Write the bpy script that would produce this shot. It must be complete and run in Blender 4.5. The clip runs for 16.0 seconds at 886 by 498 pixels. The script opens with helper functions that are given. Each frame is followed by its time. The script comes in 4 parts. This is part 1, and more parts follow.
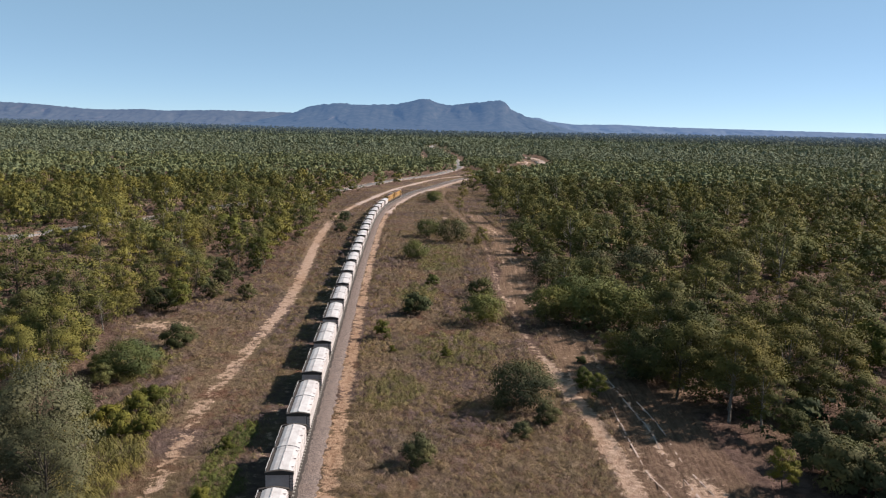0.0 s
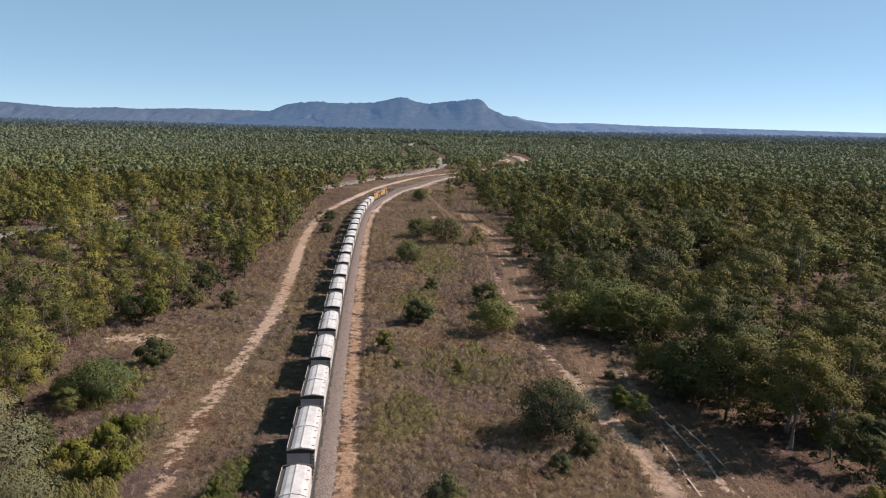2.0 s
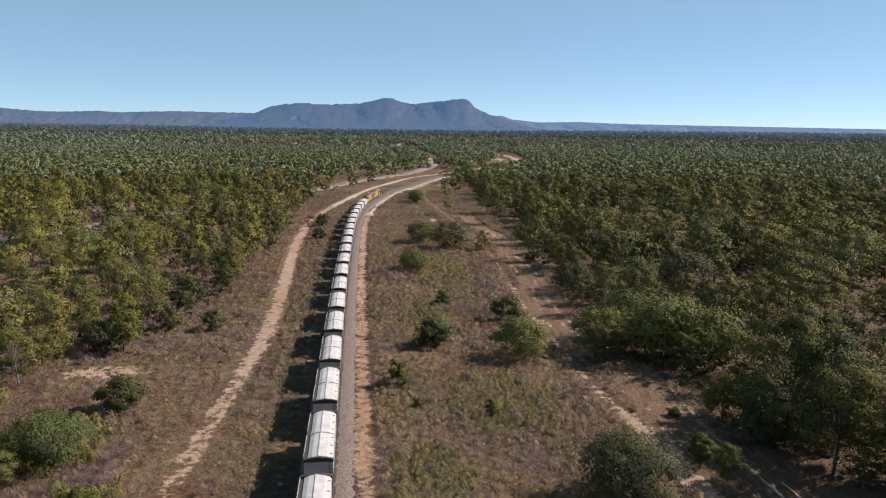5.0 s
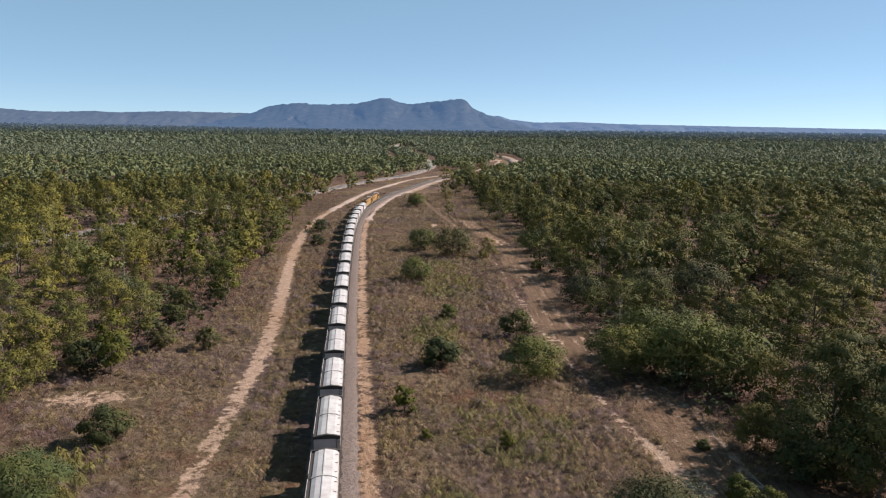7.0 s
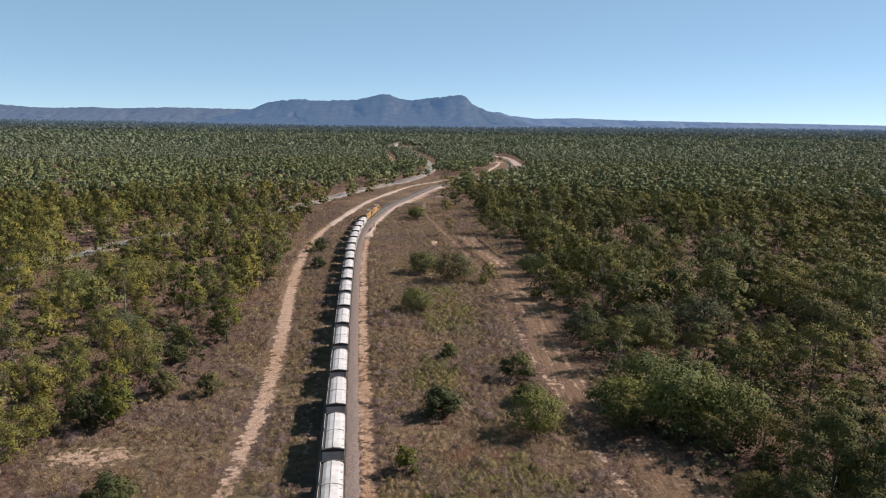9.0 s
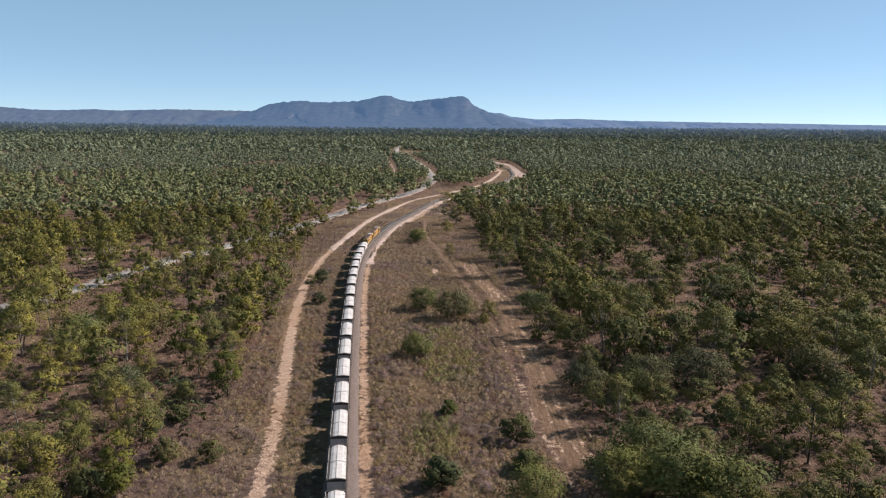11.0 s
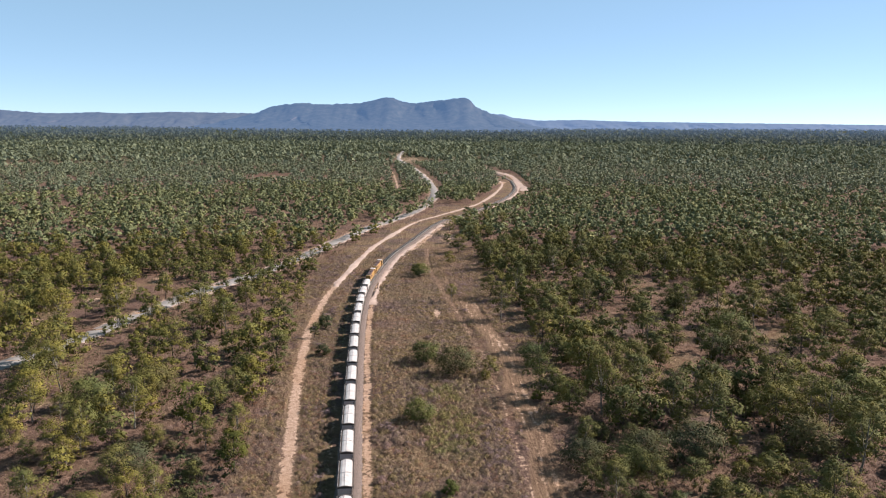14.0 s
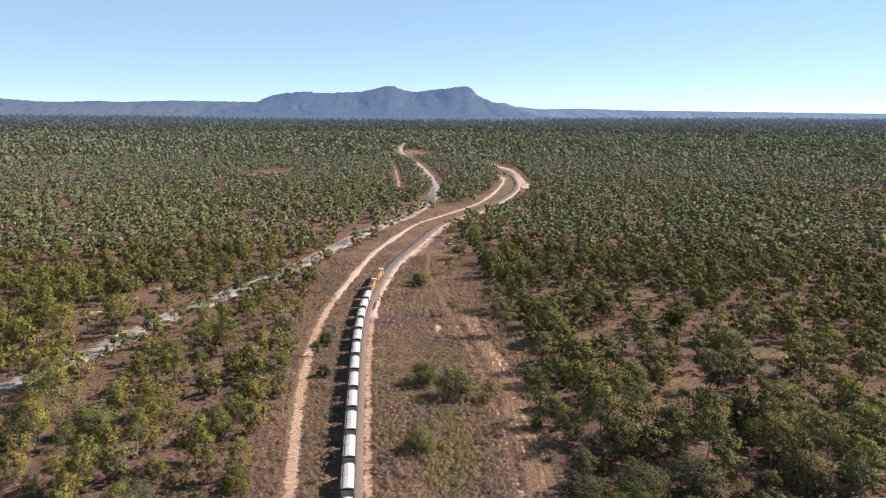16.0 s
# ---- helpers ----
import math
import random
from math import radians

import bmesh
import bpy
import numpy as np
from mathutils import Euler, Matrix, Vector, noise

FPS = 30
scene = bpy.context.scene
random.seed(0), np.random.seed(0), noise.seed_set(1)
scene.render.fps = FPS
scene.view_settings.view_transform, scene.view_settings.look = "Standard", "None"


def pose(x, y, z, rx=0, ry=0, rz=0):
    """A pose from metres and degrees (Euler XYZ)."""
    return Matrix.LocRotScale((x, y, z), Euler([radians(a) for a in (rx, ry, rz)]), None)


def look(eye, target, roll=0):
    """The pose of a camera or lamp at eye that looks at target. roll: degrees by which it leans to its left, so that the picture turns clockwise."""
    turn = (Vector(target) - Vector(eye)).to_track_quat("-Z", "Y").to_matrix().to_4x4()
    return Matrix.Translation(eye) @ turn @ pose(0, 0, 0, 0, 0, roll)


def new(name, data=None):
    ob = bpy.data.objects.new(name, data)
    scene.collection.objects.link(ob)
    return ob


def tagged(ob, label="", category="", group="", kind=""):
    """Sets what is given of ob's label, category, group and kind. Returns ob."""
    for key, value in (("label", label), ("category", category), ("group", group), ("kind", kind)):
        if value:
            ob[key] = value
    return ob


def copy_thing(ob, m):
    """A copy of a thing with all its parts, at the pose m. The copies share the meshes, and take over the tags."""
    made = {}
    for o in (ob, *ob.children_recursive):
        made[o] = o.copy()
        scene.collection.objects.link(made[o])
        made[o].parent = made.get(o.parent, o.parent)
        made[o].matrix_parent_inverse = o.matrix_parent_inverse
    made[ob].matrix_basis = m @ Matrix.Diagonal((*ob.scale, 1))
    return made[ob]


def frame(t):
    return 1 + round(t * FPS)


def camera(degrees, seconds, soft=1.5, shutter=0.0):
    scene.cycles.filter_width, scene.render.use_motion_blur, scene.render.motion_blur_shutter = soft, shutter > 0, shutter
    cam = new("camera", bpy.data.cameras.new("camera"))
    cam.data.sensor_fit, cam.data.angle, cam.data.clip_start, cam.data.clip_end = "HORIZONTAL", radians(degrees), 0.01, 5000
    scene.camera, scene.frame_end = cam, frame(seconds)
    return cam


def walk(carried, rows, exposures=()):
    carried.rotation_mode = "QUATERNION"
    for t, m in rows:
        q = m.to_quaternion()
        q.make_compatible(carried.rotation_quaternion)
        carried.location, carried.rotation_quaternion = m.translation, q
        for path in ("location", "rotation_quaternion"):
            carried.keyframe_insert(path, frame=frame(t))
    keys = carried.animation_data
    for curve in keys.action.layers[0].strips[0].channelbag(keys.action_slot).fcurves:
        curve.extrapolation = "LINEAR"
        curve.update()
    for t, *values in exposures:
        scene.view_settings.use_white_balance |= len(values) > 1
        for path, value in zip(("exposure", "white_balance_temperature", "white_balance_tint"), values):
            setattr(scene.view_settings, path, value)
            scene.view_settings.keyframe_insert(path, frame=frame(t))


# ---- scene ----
cam = camera(62.0, 16.0, soft=1.2)
PATH = [
    (0, (2.408, 0.331, 33.683), (2.325, 2.304, 33.369), 1.3),
    (0.5, (1.192, 3.103, 33.445), (1.128, 5.077, 33.13), 1.3),
    (1, (0.06, 5.989, 33.115), (0.002, 7.963, 32.8), 1.2),
    (1.5, (-1.345, 9.114, 32.645), (-1.385, 11.088, 32.329), 1.3),
    (2, (-2.69, 12.093, 32.246), (-2.712, 14.068, 31.93), 1.3),
    (2.5, (-3.679, 14.846, 31.912), (-3.697, 16.821, 31.597), 1.2),
    (3, (-4.616, 17.575, 31.588), (-4.625, 19.55, 31.272), 1.1),
    (3.5, (-5.628, 20.656, 31.217), (-5.627, 22.631, 30.902), 1.1),
    (4, (-6.407, 23.554, 30.976), (-6.401, 25.529, 30.662), 1.0),
    (6.5, (-8.467, 35.505, 30.913), (-8.451, 37.48, 30.599), 0.4),
    (7, (-8.77, 35.82, 31.99), (-8.75, 37.795, 31.676), 0.7),
    (7.5, (-8.664, 35.76, 33.478), (-8.645, 37.735, 33.162), 0.6),
    (8, (-8.718, 35.842, 34.935), (-8.698, 37.817, 34.617), 0.7),
    (8.5, (-8.937, 35.462, 36.897), (-8.917, 37.436, 36.574), 0.8),
    (9, (-9.045, 36.74, 39.585), (-9.024, 38.712, 39.258), 0.7),
    (11.5, (-8.763, 37.888, 52.081), (-8.747, 39.86, 51.752), 0.5),
    (12, (-8.788, 37.741, 54.694), (-8.773, 39.714, 54.364), 0.5),
    (12.5, (-8.758, 37.593, 57.158), (-8.745, 39.566, 56.829), 0.5),
    (13, (-8.734, 37.629, 59.754), (-8.721, 39.602, 59.425), 0.4),
    (13.5, (-8.664, 37.505, 62.416), (-8.653, 39.478, 62.086), 0.4),
    (14, (-8.582, 37.486, 64.94), (-8.573, 39.459, 64.609), 0.3),
    (14.5, (-8.636, 37.666, 67.488), (-8.628, 39.638, 67.157), 0.3),
    (15, (-8.677, 38.002, 69.904), (-8.669, 39.974, 69.568), 0.4),
    (15.5, (-8.455, 38.216, 72.222), (-8.449, 40.186, 71.874), 0.3),
    (16, (-8.373, 38.771, 74.519), (-8.368, 40.737, 74.155), 0.3),
]
EXPOSURES = [(0, 1.19, 6600, 16), (9, 1.18, 6600, 16), (11.5, 1.23, 6600, 16), (12.5, 1.36, 6650, 17), (14.5, 1.52, 6700, 18), (16, 1.58, 6850, 19)]
walk(cam, [(t, look(eye, target, roll)) for t, eye, target, roll in PATH], EXPOSURES)

# ---- world and sun ----
SUN_WAY = Vector((0.72, 0.27, 0.565)).normalized()
world = bpy.data.worlds.new("sky")
scene.world = world
world.use_nodes = True
wn = world.node_tree.nodes
sky = wn.new("ShaderNodeTexSky")
sky.sky_type = 'NISHITA'
sky.sun_disc = False
sky.sun_elevation = math.asin(SUN_WAY.z)
sky.sun_rotation = math.atan2(SUN_WAY.x, SUN_WAY.y)
sky.altitude = 7000
sky.air_density = 1.0
sky.dust_density = 0.0
sky.ozone_density = 1.2
haze = wn.new("ShaderNodeMix")
haze.data_type = 'RGBA'
haze.inputs[0].default_value = 0.42
haze.inputs[7].default_value = (2.98, 5.5, 6.65, 1)
world.node_tree.links.new(sky.outputs[0], haze.inputs[6])
world.node_tree.links.new(haze.outputs[2], wn["Background"].inputs[0])
wn["Background"].inputs[1].default_value = 0.056
sun = new("sun", bpy.data.lights.new("sun", 'SUN'))
sun.data.energy = 5.0
sun.data.angle = radians(0.53)
sun.data.color = (1.0, 0.94, 0.84)
sun.matrix_world = look(SUN_WAY * 100, (0, 0, 0))


# ---- materials ----
def material(name, rough=0.9, metal=0.0):
    m = bpy.data.materials.new(name)
    m.use_nodes = True
    b = m.node_tree.nodes["Principled BSDF"]
    b.inputs["Roughness"].default_value = rough
    b.inputs["Metallic"].default_value = metal
    b.inputs["Specular IOR Level"].default_value = 0.25 if rough < 0.93 else 0.03
    return m, m.node_tree.nodes, m.node_tree.links, b


def coords(n, l):
    g = n.new("ShaderNodeNewGeometry")
    return g.outputs["Position"]


def noise_tex(n, l, vec, scale, detail=5, rough=0.6, distort=0.0):
    t = n.new("ShaderNodeTexNoise")
    t.inputs["Scale"].default_value = scale
    t.inputs["Detail"].default_value = detail
    t.inputs["Roughness"].default_value = rough
    t.inputs["Distortion"].default_value = distort
    l.new(vec, t.inputs["Vector"])
    return t.outputs["Fac"]


def ramp(n, l, fac, *stops):
    r = n.new("ShaderNodeValToRGB")
    e = r.color_ramp.elements
    while len(e) < len(stops):
        e.new(0.5)
    for k, (p, c) in zip(e, stops):
        k.position = p
        k.color = (*c, 1) if len(c) == 3 else (c[0], c[0], c[0], 1)
    l.new(fac, r.inputs["Fac"])
    return r.outputs["Color"]


def mix(n, l, fac, a, b, mode='MIX'):
    x = n.new("ShaderNodeMix")
    x.data_type = 'RGBA'
    x.blend_type = mode
    for s, v in ((0, fac), (6, a), (7, b)):
        if isinstance(v, (int, float)):
            x.inputs[s].default_value = v
        elif isinstance(v, tuple):
            x.inputs[s].default_value = (*v, 1)
        else:
            l.new(v, x.inputs[s])
    return x.outputs[2]


def calc(n, l, op, a, b=0.0):
    x = n.new("ShaderNodeMath")
    x.operation = op
    for s, v in ((0, a), (1, b)):
        if isinstance(v, (int, float)):
            x.inputs[s].default_value = v
        else:
            l.new(v, x.inputs[s])
    return x.outputs[0]


def relief(n, l, b, height, strength=0.5, distance=0.1):
    x = n.new("ShaderNodeBump")
    x.inputs["Strength"].default_value = strength
    x.inputs["Distance"].default_value = distance
    l.new(height, x.inputs["Height"])
    l.new(x.outputs[0], b.inputs["Normal"])


def leaf_material(name, dark, light, dry=None, spread=0.32, vary=1.0, island=0.16):
    """Leaves: colour by leaf and by tree, a little light passing through."""
    m, n, l, b = material(name, 0.8)
    b.inputs["Specular IOR Level"].default_value = 0.08
    g = n.new("ShaderNodeNewGeometry")
    o = n.new("ShaderNodeObjectInfo")
    big = noise_tex(n, l, g.outputs["Position"], 0.02, 3)
    small = noise_tex(n, l, g.outputs["Position"], 0.35, 3)
    f = calc(n, l, 'ADD', calc(n, l, 'MULTIPLY', g.outputs["Random Per Island"], island),
             calc(n, l, 'MULTIPLY', small, 0.62))
    c = ramp(n, l, f, (0.15, dark), (0.8, light))
    speck = noise_tex(n, l, g.outputs["Position"], 5.0, 3, 0.7)
    c = mix(n, l, 1.0, c, ramp(n, l, speck, (0.34, (0.80,)), (0.66, (1.12,))), 'MULTIPLY')
    tone = calc(n, l, 'ADD', calc(n, l, 'MULTIPLY', o.outputs["Random"], 0.5), calc(n, l, 'MULTIPLY', big, 0.5))
    c = mix(n, l, ramp(n, l, tone, (0.3, (0.0,)), (0.75, (spread,))), c, dry or light)
    hue = noise_tex(n, l, g.outputs["Position"], 0.11, 2)
    c = mix(n, l, vary, c, ramp(n, l, hue, (0.34, (0.72, 0.84, 0.98)), (0.66, (1.34, 1.22, 0.98))), 'MULTIPLY')
    stand = noise_tex(n, l, g.outputs["Position"], 0.013, 3, 0.6)
    c = mix(n, l, vary, c, ramp(n, l, stand, (0.36, (0.78, 0.82, 0.86)), (0.64, (1.18, 1.13, 1.04))), 'MULTIPLY')
    l.new(c, b.inputs["Base Color"])
    t = n.new("ShaderNodeBsdfTranslucent")
    l.new(mix(n, l, 1.0, c, (1.0, 0.96, 0.62), 'MULTIPLY'), t.inputs["Color"])
    s = n.new("ShaderNodeMixShader")
    s.inputs[0].default_value = 0.12
    l.new(b.outputs[0], s.inputs[1])
    l.new(t.outputs[0], s.inputs[2])
    l.new(s.outputs[0], n["Material Output"].inputs["Surface"])
    return m


def bark_material(name, dark, light):
    m, n, l, b = material(name, 0.9)
    p = coords(n, l)
    f = noise_tex(n, l, p, 3.0, 5, 0.65)
    l.new(ramp(n, l, f, (0.3, dark), (0.7, light)), b.inputs["Base Color"])
    relief(n, l, b, f, 0.6, 0.03)
    return m


def plain_material(name, base, rough=0.6, metal=0.0, dirt=(0.069, 0.055, 0.048), amount=0.35, scale=1.2):
    m, n, l, b = material(name, rough, metal)
    p = coords(n, l)
    f = noise_tex(n, l, p, scale, 6, 0.65)
    f2 = noise_tex(n, l, p, scale * 9, 3, 0.6)
    g = calc(n, l, 'ADD', calc(n, l, 'MULTIPLY', f, 0.7), calc(n, l, 'MULTIPLY', f2, 0.3))
    k = ramp(n, l, g, (0.42, (0.0,)), (0.75, (amount,)))
    l.new(mix(n, l, k, base, dirt), b.inputs["Base Color"])
    relief(n, l, b, f2, 0.15, 0.01)
    return m


GUM = leaf_material("gum_leaves", (0.033, 0.035, 0.011), (0.162, 0.156, 0.047), (0.184, 0.156, 0.053))
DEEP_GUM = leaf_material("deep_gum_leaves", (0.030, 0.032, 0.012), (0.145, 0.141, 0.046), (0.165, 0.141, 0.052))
DARKER_DEEP_GUM = leaf_material("darker_deep_gum_leaves", (0.023, 0.024, 0.009), (0.111, 0.109, 0.035), (0.127, 0.109, 0.040))
THICKET = leaf_material("thicket_leaves", (0.030, 0.037, 0.014), (0.128, 0.140, 0.050), (0.135, 0.136, 0.054))
GREY_GUM = leaf_material("grey_gum_leaves", (0.029, 0.031, 0.015), (0.104, 0.101, 0.049), (0.110, 0.101, 0.052))
SILVER_GUM = leaf_material("silver_gum_leaves", (0.038, 0.040, 0.023), (0.131, 0.128, 0.072), (0.137, 0.126, 0.074), vary=0.4)
SCRUB = leaf_material("scrub_leaves", (0.021, 0.025, 0.011), (0.080, 0.088, 0.039), (0.090, 0.088, 0.042))
BRIGHT = leaf_material("bright_leaves", (0.038, 0.041, 0.009), (0.123, 0.122, 0.028), (0.134, 0.120, 0.030))
# leaf colours with distance haze painted in: paler and bluer further off
HAZED_MID_LEAF = leaf_material("hazed_mid_leaves", (0.062, 0.074, 0.042), (0.152, 0.170, 0.084), (0.168, 0.168, 0.088), vary=0.7, island=0.14)
HAZED_FAR_LEAF = leaf_material("hazed_far_leaves", (0.068, 0.083, 0.058), (0.148, 0.170, 0.112), (0.158, 0.168, 0.114), vary=0.6, island=0.08)
PALE_BARK = bark_material("pale_bark", (0.086, 0.075, 0.064), (0.189, 0.176, 0.159))
DARK_BARK = bark_material("dark_bark", (0.021, 0.017, 0.014), (0.073, 0.061, 0.048))
END_BROWN = plain_material("end_paint", (0.400, 0.325, 0.308), 0.7, 0, (0.170, 0.120, 0.102), 0.5, 1.0)
WHITE_LID = plain_material("white_lid", (0.350, 0.337, 0.337), 0.6, 0, (0.166, 0.135, 0.127), 0.8, 0.9)
BODY_GREY = plain_material("body_grey", (0.380, 0.350, 0.342), 0.6, 0, (0.150, 0.112, 0.096), 0.5, 1.0)
DARK_STEEL = plain_material("dark_steel", (0.036, 0.029, 0.026), 0.7, 0.0, (0.062, 0.044, 0.034), 0.5, 2.0)
RAIL_STEEL = plain_material("rail_steel", (0.095, 0.073, 0.061), 0.4, 0.7, (0.052, 0.030, 0.020), 0.6, 2.0)
YELLOW = plain_material("yellow_paint", (0.250, 0.140, 0.040), 0.45, 0, (0.110, 0.055, 0.026), 0.35, 0.8)
MAROON = plain_material("maroon_paint", (0.062, 0.027, 0.020), 0.5, 0, (0.034, 0.021, 0.017), 0.4, 0.8)
SLEEPER = plain_material("sleeper_concrete", (0.129, 0.121, 0.112), 0.9, 0, (0.056, 0.048, 0.043), 0.5, 2.0)
GLASS_DARK, _n, _l, _b = material("dark_glass", 0.08)
_b.inputs["Base Color"].default_value = (0.01, 0.012, 0.014, 1)


def gravel_material():
    m, n, l, b = material("ballast", 0.95)
    p = coords(n, l)
    v = n.new("ShaderNodeTexVoronoi")
    v.inputs["Scale"].default_value = 9.0
    l.new(p, v.inputs["Vector"])
    c = ramp(n, l, v.outputs["Color"], (0.1, (0.056, 0.045, 0.043)), (0.9, (0.149, 0.118, 0.106)))
    big = noise_tex(n, l, p, 0.35, 4)
    c = mix(n, l, ramp(n, l, big, (0.5, (0.0,)), (0.8, (0.35,))), c, (0.110, 0.077, 0.063))
    l.new(c, b.inputs["Base Color"])
    relief(n, l, b, v.outputs["Distance"], 0.8, 0.06)
    return m


def asphalt_material():
    m, n, l, b = material("asphalt", 1.0)
    p = coords(n, l)
    f = noise_tex(n, l, p, 0.25, 5)
    g = noise_tex(n, l, p, 12.0, 3)
    c = ramp(n, l, f, (0.3, (0.139, 0.130, 0.125)), (0.7, (0.219, 0.205, 0.197)))
    l.new(mix(n, l, calc(n, l, 'MULTIPLY', g, 0.4), c, (0.117, 0.117, 0.117)), b.inputs["Base Color"])
    relief(n, l, b, g, 0.3, 0.01)
    return m


def ground_material():
    """Dry savanna ground: red earth, straw-coloured and greyed grass, sand where wheels have worn it."""
    m, n, l, b = material("savanna_ground", 0.97)
    p = coords(n, l)
    mid = noise_tex(n, l, p, 0.16, 6, 0.65, 0.6)
    fine = ramp(n, l, noise_tex(n, l, p, 0.9, 7, 0.72, 0.4), (0.18, (0.0,)), (0.82, (1.0,)))
    tiny = noise_tex(n, l, p, 7.0, 4, 0.7)
    earth = ramp(n, l, fine, (0.30, (0.066, 0.032, 0.021)), (0.72, (0.118, 0.066, 0.045)))
    straw = ramp(n, l, fine, (0.28, (0.071, 0.048, 0.030)), (0.75, (0.153, 0.109, 0.071)))
    grey = ramp(n, l, fine, (0.28, (0.052, 0.036, 0.032)), (0.75, (0.104, 0.071, 0.062)))
    green = ramp(n, l, fine, (0.28, (0.033, 0.030, 0.012)), (0.75, (0.071, 0.063, 0.030)))
    c = mix(n, l, ramp(n, l, mid, (0.34, (0.0,)), (0.48, (1.0,))), earth, straw)
    c = mix(n, l, ramp(n, l, noise_tex(n, l, p, 0.045, 6, 0.62, 0.8), (0.46, (0.0,)), (0.58, (0.95,))), c, grey)
    patch = noise_tex(n, l, p, 0.06, 5, 0.6)
    c = mix(n, l, ramp(n, l, patch, (0.52, (0.0,)), (0.64, (0.45,))), c, green)
    # under the woods: litter and red soil
    a = n.new("ShaderNodeAttribute")
    a.attribute_name = "wear"
    ch = n.new("ShaderNodeSeparateColor")
    l.new(a.outputs["Color"], ch.inputs[0])
    litter = ramp(n, l, fine, (0.26, (0.046, 0.026, 0.021)), (0.74, (0.131, 0.082, 0.066)))
    c = mix(n, l, calc(n, l, 'MULTIPLY', ch.outputs[1], 0.6), c, litter)
    streak = n.new("ShaderNodeMapping")
    streak.inputs["Scale"].default_value = (2.6, 0.16, 1.0)
    l.new(p, streak.inputs["Vector"])
    ruts = noise_tex(n, l, streak.outputs[0], 1.0, 4, 0.6)
    bare = ramp(n, l, ruts, (0.34, (0.075, 0.047, 0.030)), (0.66, (0.175, 0.116, 0.079)))
    c = mix(n, l, calc(n, l, 'MULTIPLY', a.outputs["Alpha"], 0.9), c, bare)
    sand = ramp(n, l, fine, (0.20, (0.185, 0.112, 0.080)), (0.70, (0.335, 0.243, 0.188)))
    ochre = ramp(n, l, fine, (0.20, (0.148, 0.078, 0.042)), (0.70, (0.250, 0.155, 0.096)))
    sand = mix(n, l, ramp(n, l, noise_tex(n, l, p, 0.035, 3), (0.45, (0.0,)), (0.65, (0.55,))), sand, ochre)
    strip = n.new("ShaderNodeAttribute")
    strip.attribute_name = "ochre"
    sand = mix(n, l, calc(n, l, 'MULTIPLY', strip.outputs["Fac"], 0.55), sand, ochre)
    s = calc(n, l, 'ADD', ch.outputs[0], calc(n, l, 'MULTIPLY', calc(n, l, 'SUBTRACT', mid, 0.5), 1.1))
    s = calc(n, l, 'ADD', s, calc(n, l, 'MULTIPLY', calc(n, l, 'SUBTRACT', fine, 0.5), 1.1))
    c = mix(n, l, ramp(n, l, s, (0.40, (0.0,)), (0.58, (1.0,))), c, sand)
    # distant plain under the woods: colour turns dark green with distance
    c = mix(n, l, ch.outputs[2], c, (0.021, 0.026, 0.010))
    l.new(c, b.inputs["Base Color"])
    h = calc(n, l, 'ADD', calc(n, l, 'MULTIPLY', fine, 0.7), calc(n, l, 'MULTIPLY', tiny, 0.3))
    relief(n, l, b, h, 1.0, 0.55)
    return m


TRACK_BALLAST = plain_material("stained_ballast", (0.056, 0.049, 0.045), 0.97, 0, (0.025, 0.021, 0.020), 0.7, 2.5)
SAND = plain_material("pale_sand", (0.296, 0.232, 0.204), 0.97, 0, (0.170, 0.106, 0.082), 0.8, 0.25)
GROUND, BALLAST, ASPHALT = ground_material(), gravel_material(), asphalt_material()


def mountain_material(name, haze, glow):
    """Wooded far range behind some kilometres of air: rock and scrub, with the air's blue haze put in as emission."""
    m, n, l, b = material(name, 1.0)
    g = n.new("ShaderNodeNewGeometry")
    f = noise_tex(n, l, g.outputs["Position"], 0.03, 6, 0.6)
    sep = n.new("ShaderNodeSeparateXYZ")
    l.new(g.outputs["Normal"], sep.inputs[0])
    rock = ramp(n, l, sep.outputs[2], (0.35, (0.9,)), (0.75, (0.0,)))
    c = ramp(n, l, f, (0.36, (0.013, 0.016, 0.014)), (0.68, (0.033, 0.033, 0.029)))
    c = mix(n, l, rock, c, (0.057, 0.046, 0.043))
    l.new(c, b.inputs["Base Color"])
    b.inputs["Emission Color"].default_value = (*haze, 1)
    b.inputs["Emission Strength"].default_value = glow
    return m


# ---- tools for building ----
def fast_mesh(name, v, f, mat, normals=None):
    """A mesh from arrays: v (n, 3), f (m, k) with k corners each; normals (n, 3) soften the leaves' shading."""
    v, f = np.asarray(v, np.float32), np.asarray(f, np.int32)
    me = bpy.data.meshes.new(name)
    me.vertices.add(len(v))
    me.vertices.foreach_set("co", v.ravel())
    k = f.shape[1]
    me.loops.add(f.size)
    me.loops.foreach_set("vertex_index", f.ravel())
    me.polygons.add(len(f))
    me.polygons.foreach_set("loop_start", np.arange(0, f.size, k, dtype=np.int32))
    me.polygons.foreach_set("loop_total", np.full(len(f), k, np.int32))
    me.update(calc_edges=True)
    me.materials.append(mat)
    if normals is not None:
        q = np.asarray(normals, np.float32)
        q /= np.linalg.norm(q, axis=1)[:, None]
        me.attributes.new("custom_normal", 'FLOAT_VECTOR', 'POINT').data.foreach_set("vector", q.ravel())
    return me


def part(name, bm, mat, parent, label=""):
    me = bpy.data.meshes.new(name)
    bm.to_mesh(me)
    bm.free()
    me.materials.append(mat)
    ob = new(name, me)
    ob.parent = parent
    if label:
        ob["label"] = label
    return ob


